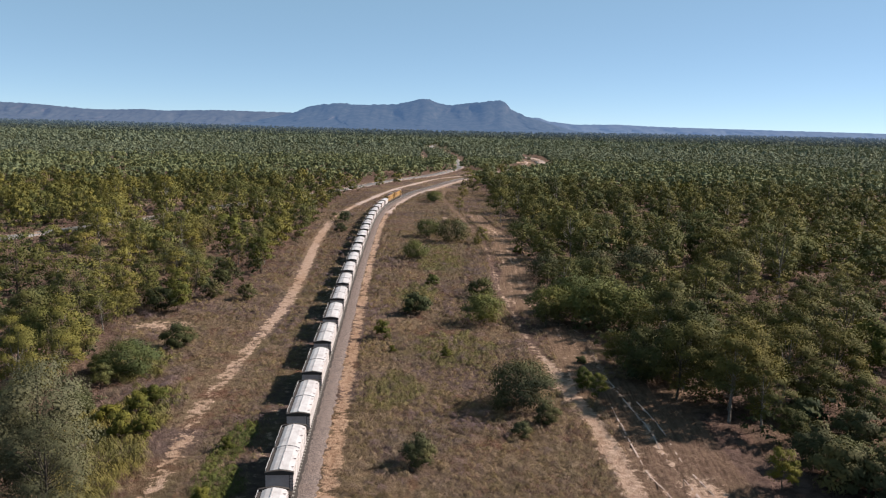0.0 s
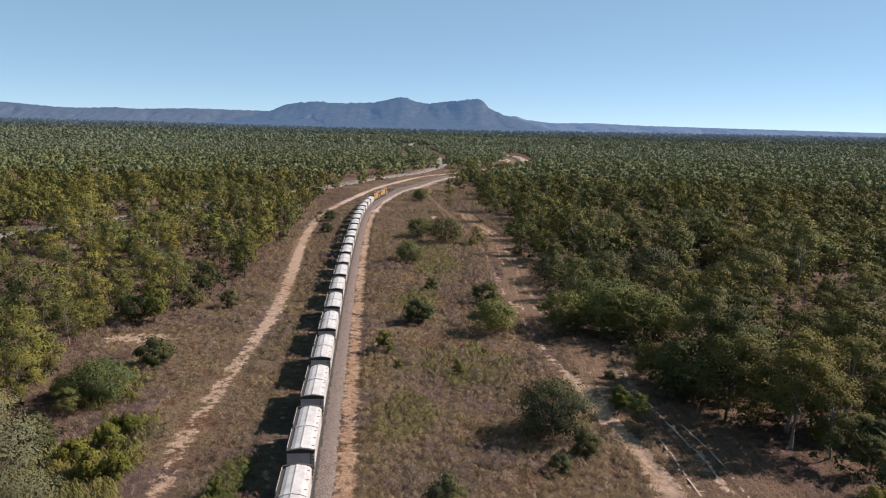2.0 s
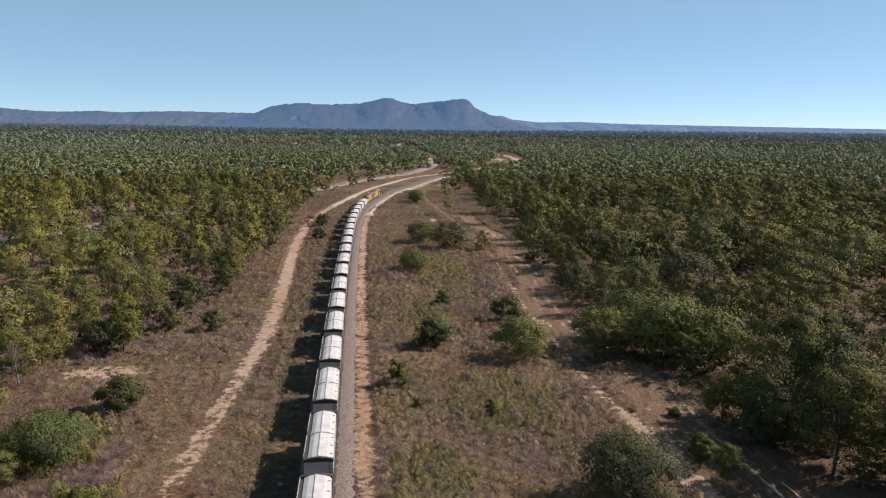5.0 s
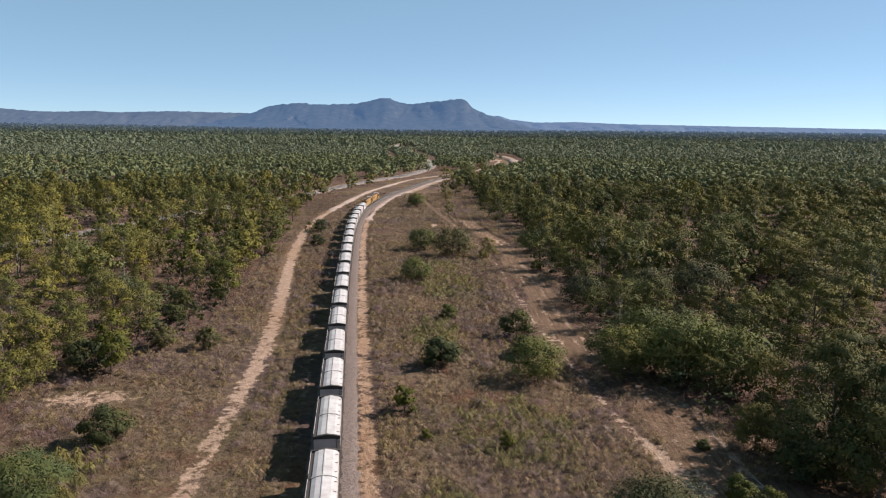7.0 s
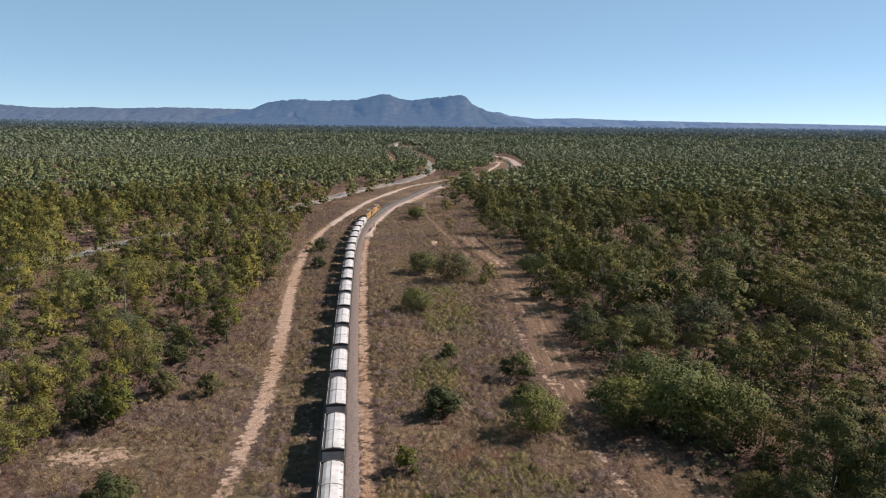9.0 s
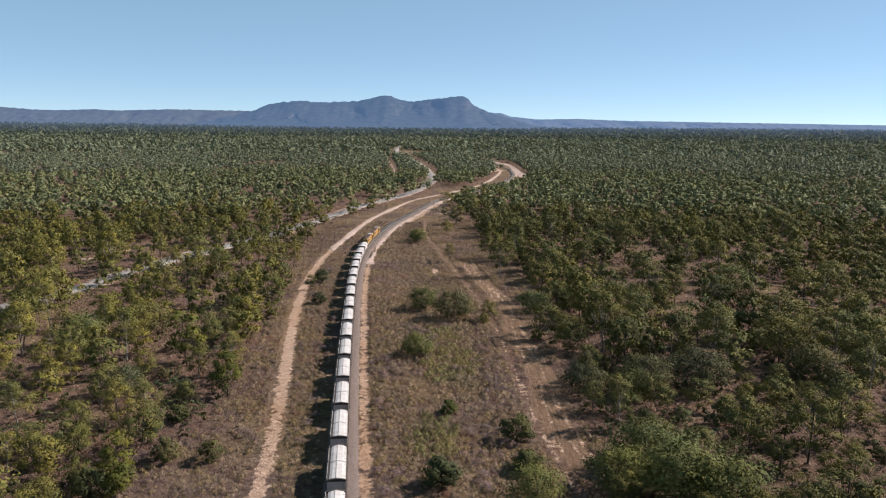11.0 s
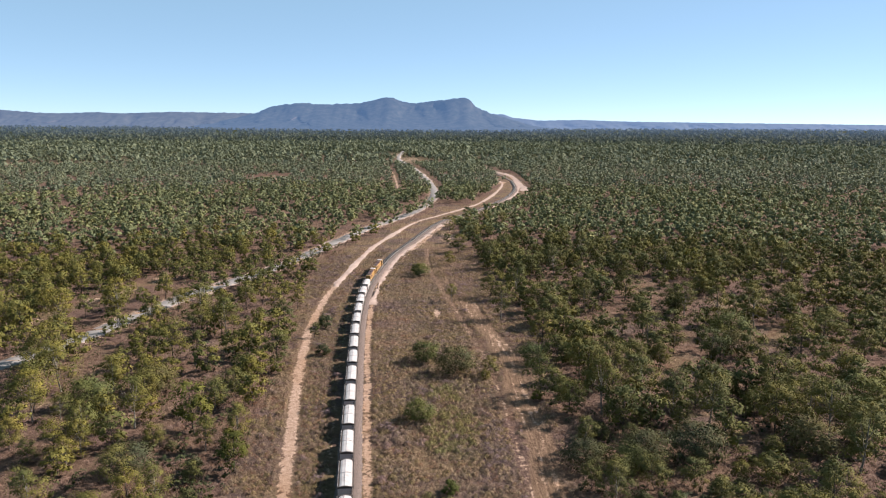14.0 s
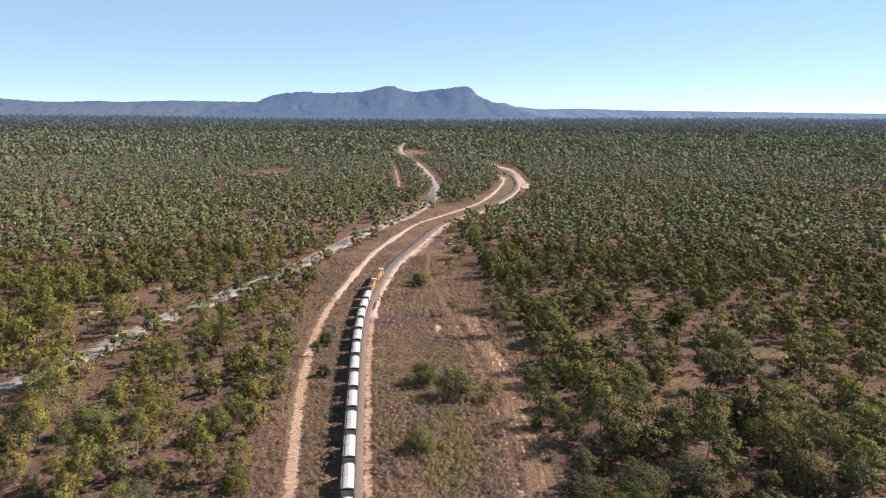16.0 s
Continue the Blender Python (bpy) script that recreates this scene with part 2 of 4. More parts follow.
def boxes(*items, bevel=0.0):
    """One bmesh of boxes, each (x0, y0, z0, x1, y1, z1)."""
    bm = bmesh.new()
    for x0, y0, z0, x1, y1, z1 in items:
        bmesh.ops.create_cube(bm, size=1, matrix=Matrix.LocRotScale(
            ((x0 + x1) / 2, (y0 + y1) / 2, (z0 + z1) / 2), None, (x1 - x0, y1 - y0, z1 - z0)))
    if bevel:
        bmesh.ops.bevel(bm, geom=bm.edges[:], offset=bevel, segments=1, affect='EDGES')
    return bm


def prism(outline, y0, y1):
    """An outline in x and z drawn out along y."""
    bm = bmesh.new()
    a = [bm.verts.new((x, y0, z)) for x, z in outline]
    b = [bm.verts.new((x, y1, z)) for x, z in outline]
    k = len(outline)
    bm.faces.new(a)
    bm.faces.new(b[::-1])
    for i in range(k):
        bm.faces.new((a[(i + 1) % k], a[i], b[i], b[(i + 1) % k]))
    bmesh.ops.recalc_face_normals(bm, faces=bm.faces)
    return bm


def wheel_shape(r, width, axis_x=0.0, y=0.0, z=0.0, segments=18):
    bm = bmesh.new()
    bmesh.ops.create_cone(bm, cap_ends=True, segments=segments, radius1=r, radius2=r, depth=width,
                          matrix=Matrix.Translation((axis_x, y, z)) @ Matrix.Rotation(radians(90), 4, 'Y'))
    return bm


class Line:
    """A smooth line on the plan through its control points."""

    def __init__(self, points, step=1.0):
        p = np.array(points, float)
        p = np.vstack([2 * p[0] - p[1], p, 2 * p[-1] - p[-2]])
        out = []
        for i in range(1, len(p) - 2):
            k = max(2, int(np.linalg.norm(p[i + 1] - p[i]) / step))
            t = np.linspace(0, 1, k, endpoint=False)[:, None]
            a, b, c, d = p[i - 1], p[i], p[i + 1], p[i + 2]
            out.append(0.5 * (2 * b + (c - a) * t + (2 * a - 5 * b + 4 * c - d) * t ** 2 + (3 * b - a - 3 * c + d) * t ** 3))
        out.append(p[-2][None])
        q = np.vstack(out)
        d = np.r_[0, np.cumsum(np.linalg.norm(np.diff(q, axis=0), axis=1))]
        s = np.arange(0, d[-1], step)
        self.p = np.c_[np.interp(s, d, q[:, 0]), np.interp(s, d, q[:, 1])]
        self.s = s
        g = np.gradient(self.p, axis=0)
        self.t = g / np.linalg.norm(g, axis=1)[:, None]
        self.n = np.c_[self.t[:, 1], -self.t[:, 0]]  # to the right of the way

    def off(self, x, y):
        """Signed distance to the line at points (right is positive), by the crossing at the same y."""
        px = np.interp(y, self.p[:, 1], self.p[:, 0])
        tx = np.interp(y, self.p[:, 1], np.abs(self.t[:, 1]))
        return (x - px) * tx

    def inside(self, y):
        return (y > self.p[0, 1]) & (y < self.p[-1, 1])

    def at(self, s):
        return (np.interp(s, self.s, self.p[:, 0]), np.interp(s, self.s, self.p[:, 1]),
                math.degrees(math.atan2(np.interp(s, self.s, self.t[:, 1]), np.interp(s, self.s, self.t[:, 0]))) - 90)

    def s_at_y(self, y):
        return float(np.interp(y, self.p[:, 1], self.s))


RAIL = Line([(-1.6, -40), (-6.6, 0), (-13.9, 58.5), (-20.3, 115), (-26.1, 169), (-31.0, 219), (-35.4, 269), (-37.6, 312), (-36.9, 350),
             (-32.9, 400), (-25.9, 442), (-8.5, 533), (16.8, 592), (33, 641), (56, 727), (69.5, 810), (75.8, 914)], 0.5)
RAIL_FAR = Line([(75.8, 914), (70.6, 1009), (64, 1115), (51, 1230)], 2.0)
DIRT = Line([(-25, 30), (-27, 62), (-30, 85), (-31.5, 105), (-32.5, 123), (-34.6, 147), (-39, 179), (-44, 212), (-48.5, 248), (-51, 278),
             (-51.6, 319), (-48.9, 370), (-44.8, 425), (-36, 480), (-25, 533), (-9, 572), (9, 615), (26, 664), (46, 758), (62, 876), (59, 963)])
ROAD = Line([(-185, 60), (-155, 150), (-128, 229), (-119, 253), (-110.5, 290), (-103, 320), (-85, 367), (-68, 441), (-55, 501), (-37, 560),
             (-27, 603), (-17, 679), (-14.5, 777), (-25, 932), (-45, 1131), (-67, 1298), (-91, 1503), (-96, 1820)])
LEFT_TRACK = Line([(-158, 230), (-151, 268), (-143, 276), (-140, 295), (-135.6, 312), (-129, 334), (-118, 380)])
RIGHT_TRACK = Line([(18.8, 40), (18.4, 66), (17.7, 78), (16.9, 87), (15.2, 95.5), (14.1, 105), (12.6, 113), (10.6, 132), (10.0, 141), (8.2, 158), (7.8, 173),
                    (6.9, 197), (6.4, 210), (4.7, 237), (3.4, 246), (0.1, 272), (-5.1, 309), (-12.1, 359), (-14.2, 385), (-15, 424)])
RIGHT_TRACK_B = Line([(18.4, 92), (18.2, 104), (18.0, 116), (17.6, 127), (14.2, 139), (12.0, 150), (11.4, 165), (12.6, 180), (11.8, 197), (10.6, 213), (11.6, 231),
                      (9.6, 249), (7.4, 263), (5.0, 280), (2.2, 306)])
SIDE_TRACK = Line([(-46, 715), (-47.6, 738), (-57, 865), (-70, 1015), (-86, 1171)])
THIN_A = Line([(26.5, 55), (24.5, 66.6), (24.0, 70.2), (23.4, 75), (23.4, 83), (22.5, 91), (21.6, 103), (21.4, 121), (20.2, 127)])
THIN_B = Line([(23.5, 55), (21.8, 66.4), (20.8, 71), (20.5, 77), (20.4, 83), (20.3, 91)])
OUTER_SAND = Line([(78, 780), (80.3, 817), (81.4, 884), (84, 1000), (67, 1115), (51, 1231)])
BARE = [(-50, 120.4, 6.0, 3.4, 0.60), (-9.4, 289, 1.5, 7, 0.60), (-215, 922, 28, 60, 0.45), (-4, 470, 7, 35, 0.42), (26, 67, 3, 6, 0.50), (18, 230, 6, 20, 0.25),
        (62, 888, 7, 14, 0.9), (51, 873, 7, 5, 0.8), (-68, 1475, 26, 50, 0.55), (-112, 1620, 22, 70, 0.95), (-60, 1400, 30, 90, 0.45), (-25, 1330, 30, 60, 0.45), (46, 271, 9, 9, 0.2), (70, 330, 10, 9, 0.2), (100, 300, 9, 8, 0.2), (-650, 1230, 130, 45, 0.45),
        (-75, 250, 9, 5, 0.25), (-100, 200, 10, 6, 0.25), (60, 235, 6, 9, 0.15), (84, 250, 7, 10, 0.15), (52, 190, 6, 8, 0.15), (97, 262, 9, 10, 0.2)]
LEFT_EDGE = ((40, 60, 83, 105, 121, 140, 152, 205, 255, 288, 382, 430, 525, 560, 600), (-38, -40, -42, -50, -60, -55, -47, -50, -54, -59, -66, -76, -62, -48, -38))
RIGHT_EDGE = ((40, 60, 78, 103, 124, 155, 216, 253, 287, 304, 350, 411, 526, 575), (40, 38, 36, 26, 20, 17, 17, 22, 20, 18, 14, 9, 0, 16))


def ground_z(x, y):
    r = np.hypot(np.asarray(x, float), np.asarray(y, float))
    return 44 * np.clip((r - 1300) / 3600, 0, 1) ** 1.25


def forest(x, y):
    """How thickly trees stand, 0 to 1."""
    x, y = np.asarray(x, float), np.asarray(y, float)
    left = x < np.interp(y, *LEFT_EDGE)
    right = x > np.interp(y, *RIGHT_EDGE)
    near = y < 575
    d = np.where(near, (left | right).astype(float), 1.0)
    far_rail = np.minimum(np.where(RAIL.inside(y), np.abs(RAIL.off(x, y)), 99), np.where(RAIL_FAR.inside(y), np.abs(RAIL_FAR.off(x, y)), 99))
    d = np.where(far_rail < 8, 0, d)
    d = np.where(DIRT.inside(y) & (np.abs(DIRT.off(x, y)) < 4.5), 0, d)
    d = np.where((y > 560) & (y < 900) & (DIRT.off(x, y) > 0) & (RAIL.off(x, y) < 0), 0, d)
    d = np.where((y < 640) & (y > 380) & (ROAD.off(x, y) > 0) & (DIRT.off(x, y) < 0), 0.0, d)
    d = np.where((y < 600) & (y > 330) & (ROAD.off(x, y) > 5.5) & (ROAD.off(x, y) < 13) & (DIRT.off(x, y) < -7), 0.75, d)
    d = np.where(ROAD.inside(y) & (np.abs(ROAD.off(x, y)) < 4.4), 0, d)
    d = np.where(ROAD.inside(y) & (y < 640) & (np.abs(ROAD.off(x, y)) > 4.4) & (np.abs(ROAD.off(x, y)) < 10) & (DIRT.off(x, y) < -7), 1.0, d)
    d = np.where((y > 620) & (y < 1700) & (ROAD.off(x, y) > np.where(y < 1000, -4.8, -7)) & (ROAD.off(x, y) < np.where(y < 720, 5.5, np.where(y < 1000, 8, 11))), 0, d)
    d = np.where((y > 560) & (y < 830) & (RAIL.off(x, y) > 0) & (RAIL.off(x, y) < 15), 0, d)
    d = np.where(SIDE_TRACK.inside(y) & (np.abs(SIDE_TRACK.off(x, y)) < 4.5), 0, d)
    d = np.where((y > 780) & (y < 1230) & (np.abs(OUTER_SAND.off(x, y)) < 7), 0, d)
    d = np.where(LEFT_TRACK.inside(y) & (np.abs(LEFT_TRACK.off(x, y)) < 3), 0, d)
    for bx, by, rx, ry, worn in BARE:
        d = np.where(((x - bx) / rx) ** 2 + ((y - by) / ry) ** 2 < 1.1, 0, d)
    return d


# ---- ground ----
def spaced(lo, hi, near_lo, near_hi, step, growth):
    a = list(np.arange(near_lo, near_hi + step, step))
    s = step
    while a[-1] < hi:
        s *= growth
        a.append(a[-1] + s)
    s = step
    while a[0] > lo:
        s *= growth
        a.insert(0, a[0] - s)
    a[0], a[-1] = lo, hi
    return np.array(a)


def build_ground():
    xs = spaced(-4900, 4900, -66, 42, 0.7, 1.075)
    ys = spaced(-3000, 4900, 46, 250, 0.8, 1.03)
    X, Y = np.meshgrid(xs, ys)
    x, y = X.ravel(), Y.ravel()
    z = ground_z(x, y)
    rng = np.random.default_rng(3)
    bumps = (np.sin(x * 0.31 + 1.3 * np.sin(y * 0.17)) * np.sin(y * 0.27 + np.sin(x * 0.11)) * 0.10 + rng.normal(0, 0.13, len(x)) * (np.abs(DIRT.off(x, y)) > 2.0) * (np.abs(RIGHT_TRACK.off(x, y)) > 1.0) * ~(RIGHT_TRACK_B.inside(y) & (np.abs(RIGHT_TRACK_B.off(x, y)) < 3.6)))
    rail_off = np.where(RAIL.inside(y), np.abs(RAIL.off(x, y)), 99)
    z = z + np.where(rail_off < 6, 0.2, 1.0) * bumps * (np.hypot(x, y) < 700)
    sand = np.zeros(len(x))

    def wear(line, half, amount, ruts=0.0, off=0.0):
        d = np.abs(line.off(x, y) - off)
        soft = np.minimum(1.1, 0.5 + 0.6 * half)
        f = np.clip((half + soft - d) / (1.6 * soft), 0, 1) * amount
        if ruts:
            f = f * np.where(d < ruts * 0.45, 0.45, 1.0)
        f = f * line.inside(y)
        np.maximum(sand, f, out=sand)

    wear(DIRT, 1.1 - 0.3 * np.clip((155 - y) / 50, 0, 1), 0.78)
    middle = (np.abs(DIRT.off(x, y)) < 0.35) & (y < 120)
    sand[:] = np.where(middle, sand * 0.60, sand)
    wear(RAIL, 0.85, 0.70 + 0.12 * np.sin(y * 0.9) * np.sin(y * 0.37), 0, 3.9)
    wear(RAIL, 0.4, 0.45, 0, -3.6)
    wear(RIGHT_TRACK, 0.95 - 0.65 * np.clip((y - 98) / 20, 0, 1), np.where(y < 108, 0.92, np.where(y < 215, 0.62, 0.46)))
    for off in (-1.7, -0.5, 0.6, 1.6, 2.3):
        wear(RIGHT_TRACK_B, 0.18, 0.66 * (0.7 + 0.4 * np.sin(y * 0.13 + off * 3)), 0, off)
    wear(RIGHT_TRACK_B, 0.25, np.where((y > 224) & (y < 268), 0.8, 0.0), 0, 0.4)
    wear(SIDE_TRACK, 1.0, 0.85)
    wear(LEFT_TRACK, 1.7, 0.60)
    wear(THIN_A, 0.3, 0.75)
    wear(THIN_B, 0.2, 0.6)
    wear(OUTER_SAND, 4, 0.8)
    wear(ROAD, 5.5, 0.50)
    wear(ROAD, 7.0, 0.30)
    for bx, by, rx, ry, worn in BARE:
        r = np.sqrt(((x - bx) / rx) ** 2 + ((y - by) / ry) ** 2)
        np.maximum(sand, np.clip(1.4 - r, 0, 1) * worn, out=sand)
    np.maximum(sand, ((y > 380) & (y < 620) & (RAIL.off(x, y) > 3.5) & (RAIL.off(x, y) < 8)) * 0.55, out=sand)
    graded = np.clip((3.4 - np.abs(RIGHT_TRACK_B.off(x, y))) / 0.9, 0, 1) * RIGHT_TRACK_B.inside(y) * np.where(y < 132, 0.75, 0.9)
    np.maximum(graded, np.clip((3.4 - np.abs(DIRT.off(x, y))) / 1.6, 0, 1) * DIRT.inside(y) * np.clip((y - 150) / 60, 0, 1) * 0.6, out=graded)
    np.maximum(graded, np.clip((7.5 - np.abs(RIGHT_TRACK.off(x, y) - 6)) / 2, 0, 1) * (y > 265) * (y < 420) * 0.7, out=graded)
    np.maximum(graded, ((x > 19) & (x < 30) & (y < 100)) * 0.6, out=graded)
    wood = np.clip(forest(x, y), 0, 1)
    verge = (RIGHT_TRACK.off(x, y) > -1.5) & (x < np.interp(y, *RIGHT_EDGE) + 3) & (y > 40) & (y < 430)
    wood = np.where(verge, 0.8, wood)
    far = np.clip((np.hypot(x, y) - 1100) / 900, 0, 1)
    nx, ny = len(xs), len(ys)
    i = np.arange(nx * ny).reshape(ny, nx)
    f = np.stack([i[:-1, :-1], i[:-1, 1:], i[1:, 1:], i[1:, :-1]], -1).reshape(-1, 4)
    me = fast_mesh("ground", np.c_[x, y, z], f, GROUND)
    me.polygons.foreach_set("use_smooth", np.ones(len(f), bool))
    a = me.color_attributes.new("wear", 'FLOAT_COLOR', 'POINT')
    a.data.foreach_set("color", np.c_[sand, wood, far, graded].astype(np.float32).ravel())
    ochre = np.clip((2.2 - np.abs(RAIL.off(x, y) - 4.2)) / 1.0, 0, 1) * np.clip((190 - y) / 70, 0.25, 1)
    me.attributes.new("ochre", 'FLOAT', 'POINT').data.foreach_set("value", ochre.astype(np.float32))
    tagged(new("ground", me), "dry reddish savanna ground with worn sandy wheel tracks", "ground", kind="structure")


build_ground()


def ribbon(name, line, profile, mat, lift=0.0, ragged=0.0, seed=1, patchy=0.0):
    """A cross-section (offset to the right, height) carried along a line."""
    rng = np.random.default_rng(seed)
    k, m = len(profile), len(line.p)
    o = np.array(profile, float)
    v = np.zeros((m, k, 3))
    along = np.arange(m) * 1.0
    sway = patchy * (np.sin(along * 0.21 + seed) + np.sin(along * 0.083 + 2 * seed) + 0.8 * np.sin(along * 0.57 + seed))
    for j, (a, h) in enumerate(o):
        jit = rng.normal(0, ragged, m) + sway * (1 if j >= k // 2 else -1) * min(1, abs(a)) if j in (0, k - 1) or patchy else np.zeros(m)
        v[:, j, :2] = line.p + line.n * (a + jit)[:, None]
        v[:, j, 2] = ground_z(v[:, j, 0], v[:, j, 1]) + h + lift
    i = np.arange(m * k).reshape(m, k)
    f = np.stack([i[:-1, :-1], i[:-1, 1:], i[1:, 1:], i[1:, :-1]], -1).reshape(-1, 4)
    return new(name, fast_mesh(name, v.reshape(-1, 3), f, mat))


BED = [(-2.0, -0.15), (-1.8, 0.30), (-1.5, 0.52), (1.5, 0.52), (2.1, 0.36), (2.7, 0.22), (3.1, -0.15)]
tagged(ribbon("railway_ballast", RAIL, BED, BALLAST, 0, 0.18), "grey crushed stone bed of the railway line", "ballast", kind="structure")
tagged(ribbon("railway_ballast", RAIL, [(-1.35, 0.527), (0, 0.532), (1.35, 0.527)], TRACK_BALLAST, 0, 0.08, 4), "darker oil-stained ballast between the rails", "ballast", kind="structure")
tagged(ribbon("railway_ballast", RAIL_FAR, BED, BALLAST, 0, 0.2), "grey crushed stone bed of the railway line", "ballast", kind="structure")
RAIL_PROFILE = [(-0.07, 0.0), (-0.035, 0.03), (-0.035, 0.15), (0.035, 0.15), (0.035, 0.03), (0.07, 0.0)]
for side in (-0.55, 0.55):
    tagged(ribbon("rail", RAIL, [(a + side, h) for a, h in RAIL_PROFILE], RAIL_STEEL, 0.60), "worn steel running rail on sleepers", "rail", "running rails", "structure")


class Stretch(Line):
    """The part of a line between two values of y."""

    def __init__(self, line, y0, y1, step=4):
        k = (line.p[:, 1] >= y0) & (line.p[:, 1] <= y1)
        self.p, self.s, self.t, self.n = line.p[k][::step], line.s[k][::step], line.t[k][::step], line.n[k][::step]


tagged(ribbon("dirt_track", Stretch(DIRT, 330, 970), [(-1.4, -0.06), (-0.8, 0.10), (0.8, 0.10), (1.4, -0.06)], SAND, 0.06, 0.3, 6, 0.28), "pale sandy vehicle track beside the railway", "dirt track", kind="structure")
for line, off, y0, y1, half, seed in ((THIN_A, 0, 55, 127, 0.10, 21), (THIN_A, 1.5, 55, 92, 0.09, 22), (THIN_B, 0, 55, 91, 0.08, 23)):
    tagged(ribbon("wheel_rut", Stretch(line, y0, y1, 1), [(off - half, 0.0), (off, 0.04), (off + half, 0.0)], SAND, 0.0, half * 0.6, seed), "thin pale sandy wheel rut in bare ground", "wheel rut", "wheel ruts", "structure")
tagged(ribbon("dirt_track", Stretch(OUTER_SAND, 780, 1230), [(-3.5, -0.05), (-2.5, 0.10), (2.5, 0.10), (3.5, -0.05)], SAND, 0.06, 0.6, 7, 0.8), "pale sandy strip outside the bend of the railway", "dirt track", kind="structure")
tagged(ribbon("sandy_verge", Stretch(RAIL, 300, 900), [(2.8, -0.05), (3.2, 0.10), (4.8, 0.08), (5.4, -0.05)], SAND, 0.06, 0.3, 8, 0.35), "pale sandy strip along the ballast", "verge", kind="structure")
tagged(ribbon("sandy_verge", Stretch(ROAD, 240, 1800), [(-4.7, -0.08), (-4.2, 0.05), (4.2, 0.05), (4.8, -0.08)], SAND, 0.0, 0.6, 9, 0.5), "pale sandy shoulders of the country highway", "verge", kind="structure")
tagged(ribbon("road", ROAD, [(-3.6, -0.1), (-3.4, 0.09), (0, 0.14), (3.4, 0.09), (3.6, -0.1)], ASPHALT, 0.02, 0.1), "grey sealed country highway through woodland", "road", kind="structure")


def build_sleepers():
    s = np.arange(2, RAIL.s[-1], 0.68)
    V, F = [], []
    box = np.array([(x, y, z) for x in (-1.07, 1.07) for y in (-0.12, 0.12) for z in (0.46, 0.60)])
    quads = np.array([(0, 1, 3, 2), (4, 6, 7, 5), (0, 4, 5, 1), (2, 3, 7, 6), (1, 5, 7, 3)])
    for k, d in enumerate(s):
        x, y, a = RAIL.at(d)
        c, q = math.cos(radians(a)), math.sin(radians(a))
        V.append(np.c_[x + box[:, 0] * c - box[:, 1] * q, y + box[:, 0] * q + box[:, 1] * c, box[:, 2]])
        F.append(quads + 8 * k)
    ob = new("sleepers", fast_mesh("sleepers", np.vstack(V), np.vstack(F), SLEEPER))
    tagged(ob, "concrete sleepers bedded in grey ballast", "sleepers", kind="stuff")


build_sleepers()


# ---- far ranges ----
def ridge(name, outline, y, depth, mat, label, seed, rough):
    """A range whose crest follows heights along x, with spurs running down towards the plain."""
    ox, oz = np.array(outline, float).T
    xs = np.arange(ox[0], ox[-1], 14.0)
    noise.seed_set(seed)
    top = np.interp(xs, ox, oz)
    rows = 26
    V = []
    for j in range(rows):
        u = j / (rows - 1)            # 0 at the foot, 1 on the crest
        for x, h in zip(xs, top):
            spur = noise.fractal(Vector((x * 0.0085, u * 0.9, seed)), 0.8, 2.1, 6)
            hh = max(h - 30, 0)
            fall = u ** 1.5 * (1 - 0.10 * math.sin(u * math.pi))
            z = 30 + hh * fall + spur * rough * hh * math.sin(u * math.pi) * 0.6 + (noise.noise(Vector((x * 0.035, 0, seed))) * 0.045 * hh if j == rows - 1 else 0)
            V.append((x, y - depth * (1 - u) + spur * depth * 0.34 * math.sin(u * math.pi), z))
    n = len(xs)
    i = np.arange(n * rows).reshape(rows, n)
    f = np.stack([i[:-1, :-1], i[:-1, 1:], i[1:, 1:], i[1:, :-1]], -1).reshape(-1, 4)
    me = fast_mesh(name, np.array(V), f, mat)
    return tagged(new(name, me), label, "mountain range", kind="structure")


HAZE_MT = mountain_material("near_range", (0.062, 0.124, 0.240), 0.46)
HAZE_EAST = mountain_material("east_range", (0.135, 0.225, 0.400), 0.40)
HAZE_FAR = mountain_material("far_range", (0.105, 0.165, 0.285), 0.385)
LEFT_RANGE = [(-4800, 170), (-3600, 172), (-3137, 164), (-2909, 156), (-2569, 131), (-2412, 129), (-2198, 137), (-2060, 130), (-1700, 141),
              (-1415, 137), (-1250, 136), (-1100, 128), (-700, 100), (0, 60)]
RIGHT_RANGE = [(-200, 60), (100, 120), (310, 140), (400, 136), (455, 116), (635, 98), (890, 104), (1183, 95), (1731, 90), (2281, 86), (2900, 81), (4800, 76)]
MAIN_MOUNTAIN = [(-1500, 60), (-1300, 96), (-1163, 128), (-1121, 142), (-1050, 172), (-1010, 181), (-857, 197), (-780, 190), (-700, 188), (-600, 193),
                 (-510, 196), (-418, 214), (-370, 229), (-335, 233), (-297, 228), (-240, 208), (-190, 198), (-120, 202), (-37, 214), (40, 222),
                 (84, 227), (132, 235), (160, 229), (176, 216), (200, 186), (250, 160), (310, 136), (420, 106), (560, 66), (700, 44)]
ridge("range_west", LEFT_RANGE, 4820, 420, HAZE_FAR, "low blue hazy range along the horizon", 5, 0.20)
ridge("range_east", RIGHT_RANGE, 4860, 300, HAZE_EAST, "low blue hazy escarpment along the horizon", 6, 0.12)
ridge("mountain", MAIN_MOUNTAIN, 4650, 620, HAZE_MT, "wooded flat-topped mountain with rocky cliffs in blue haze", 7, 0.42)


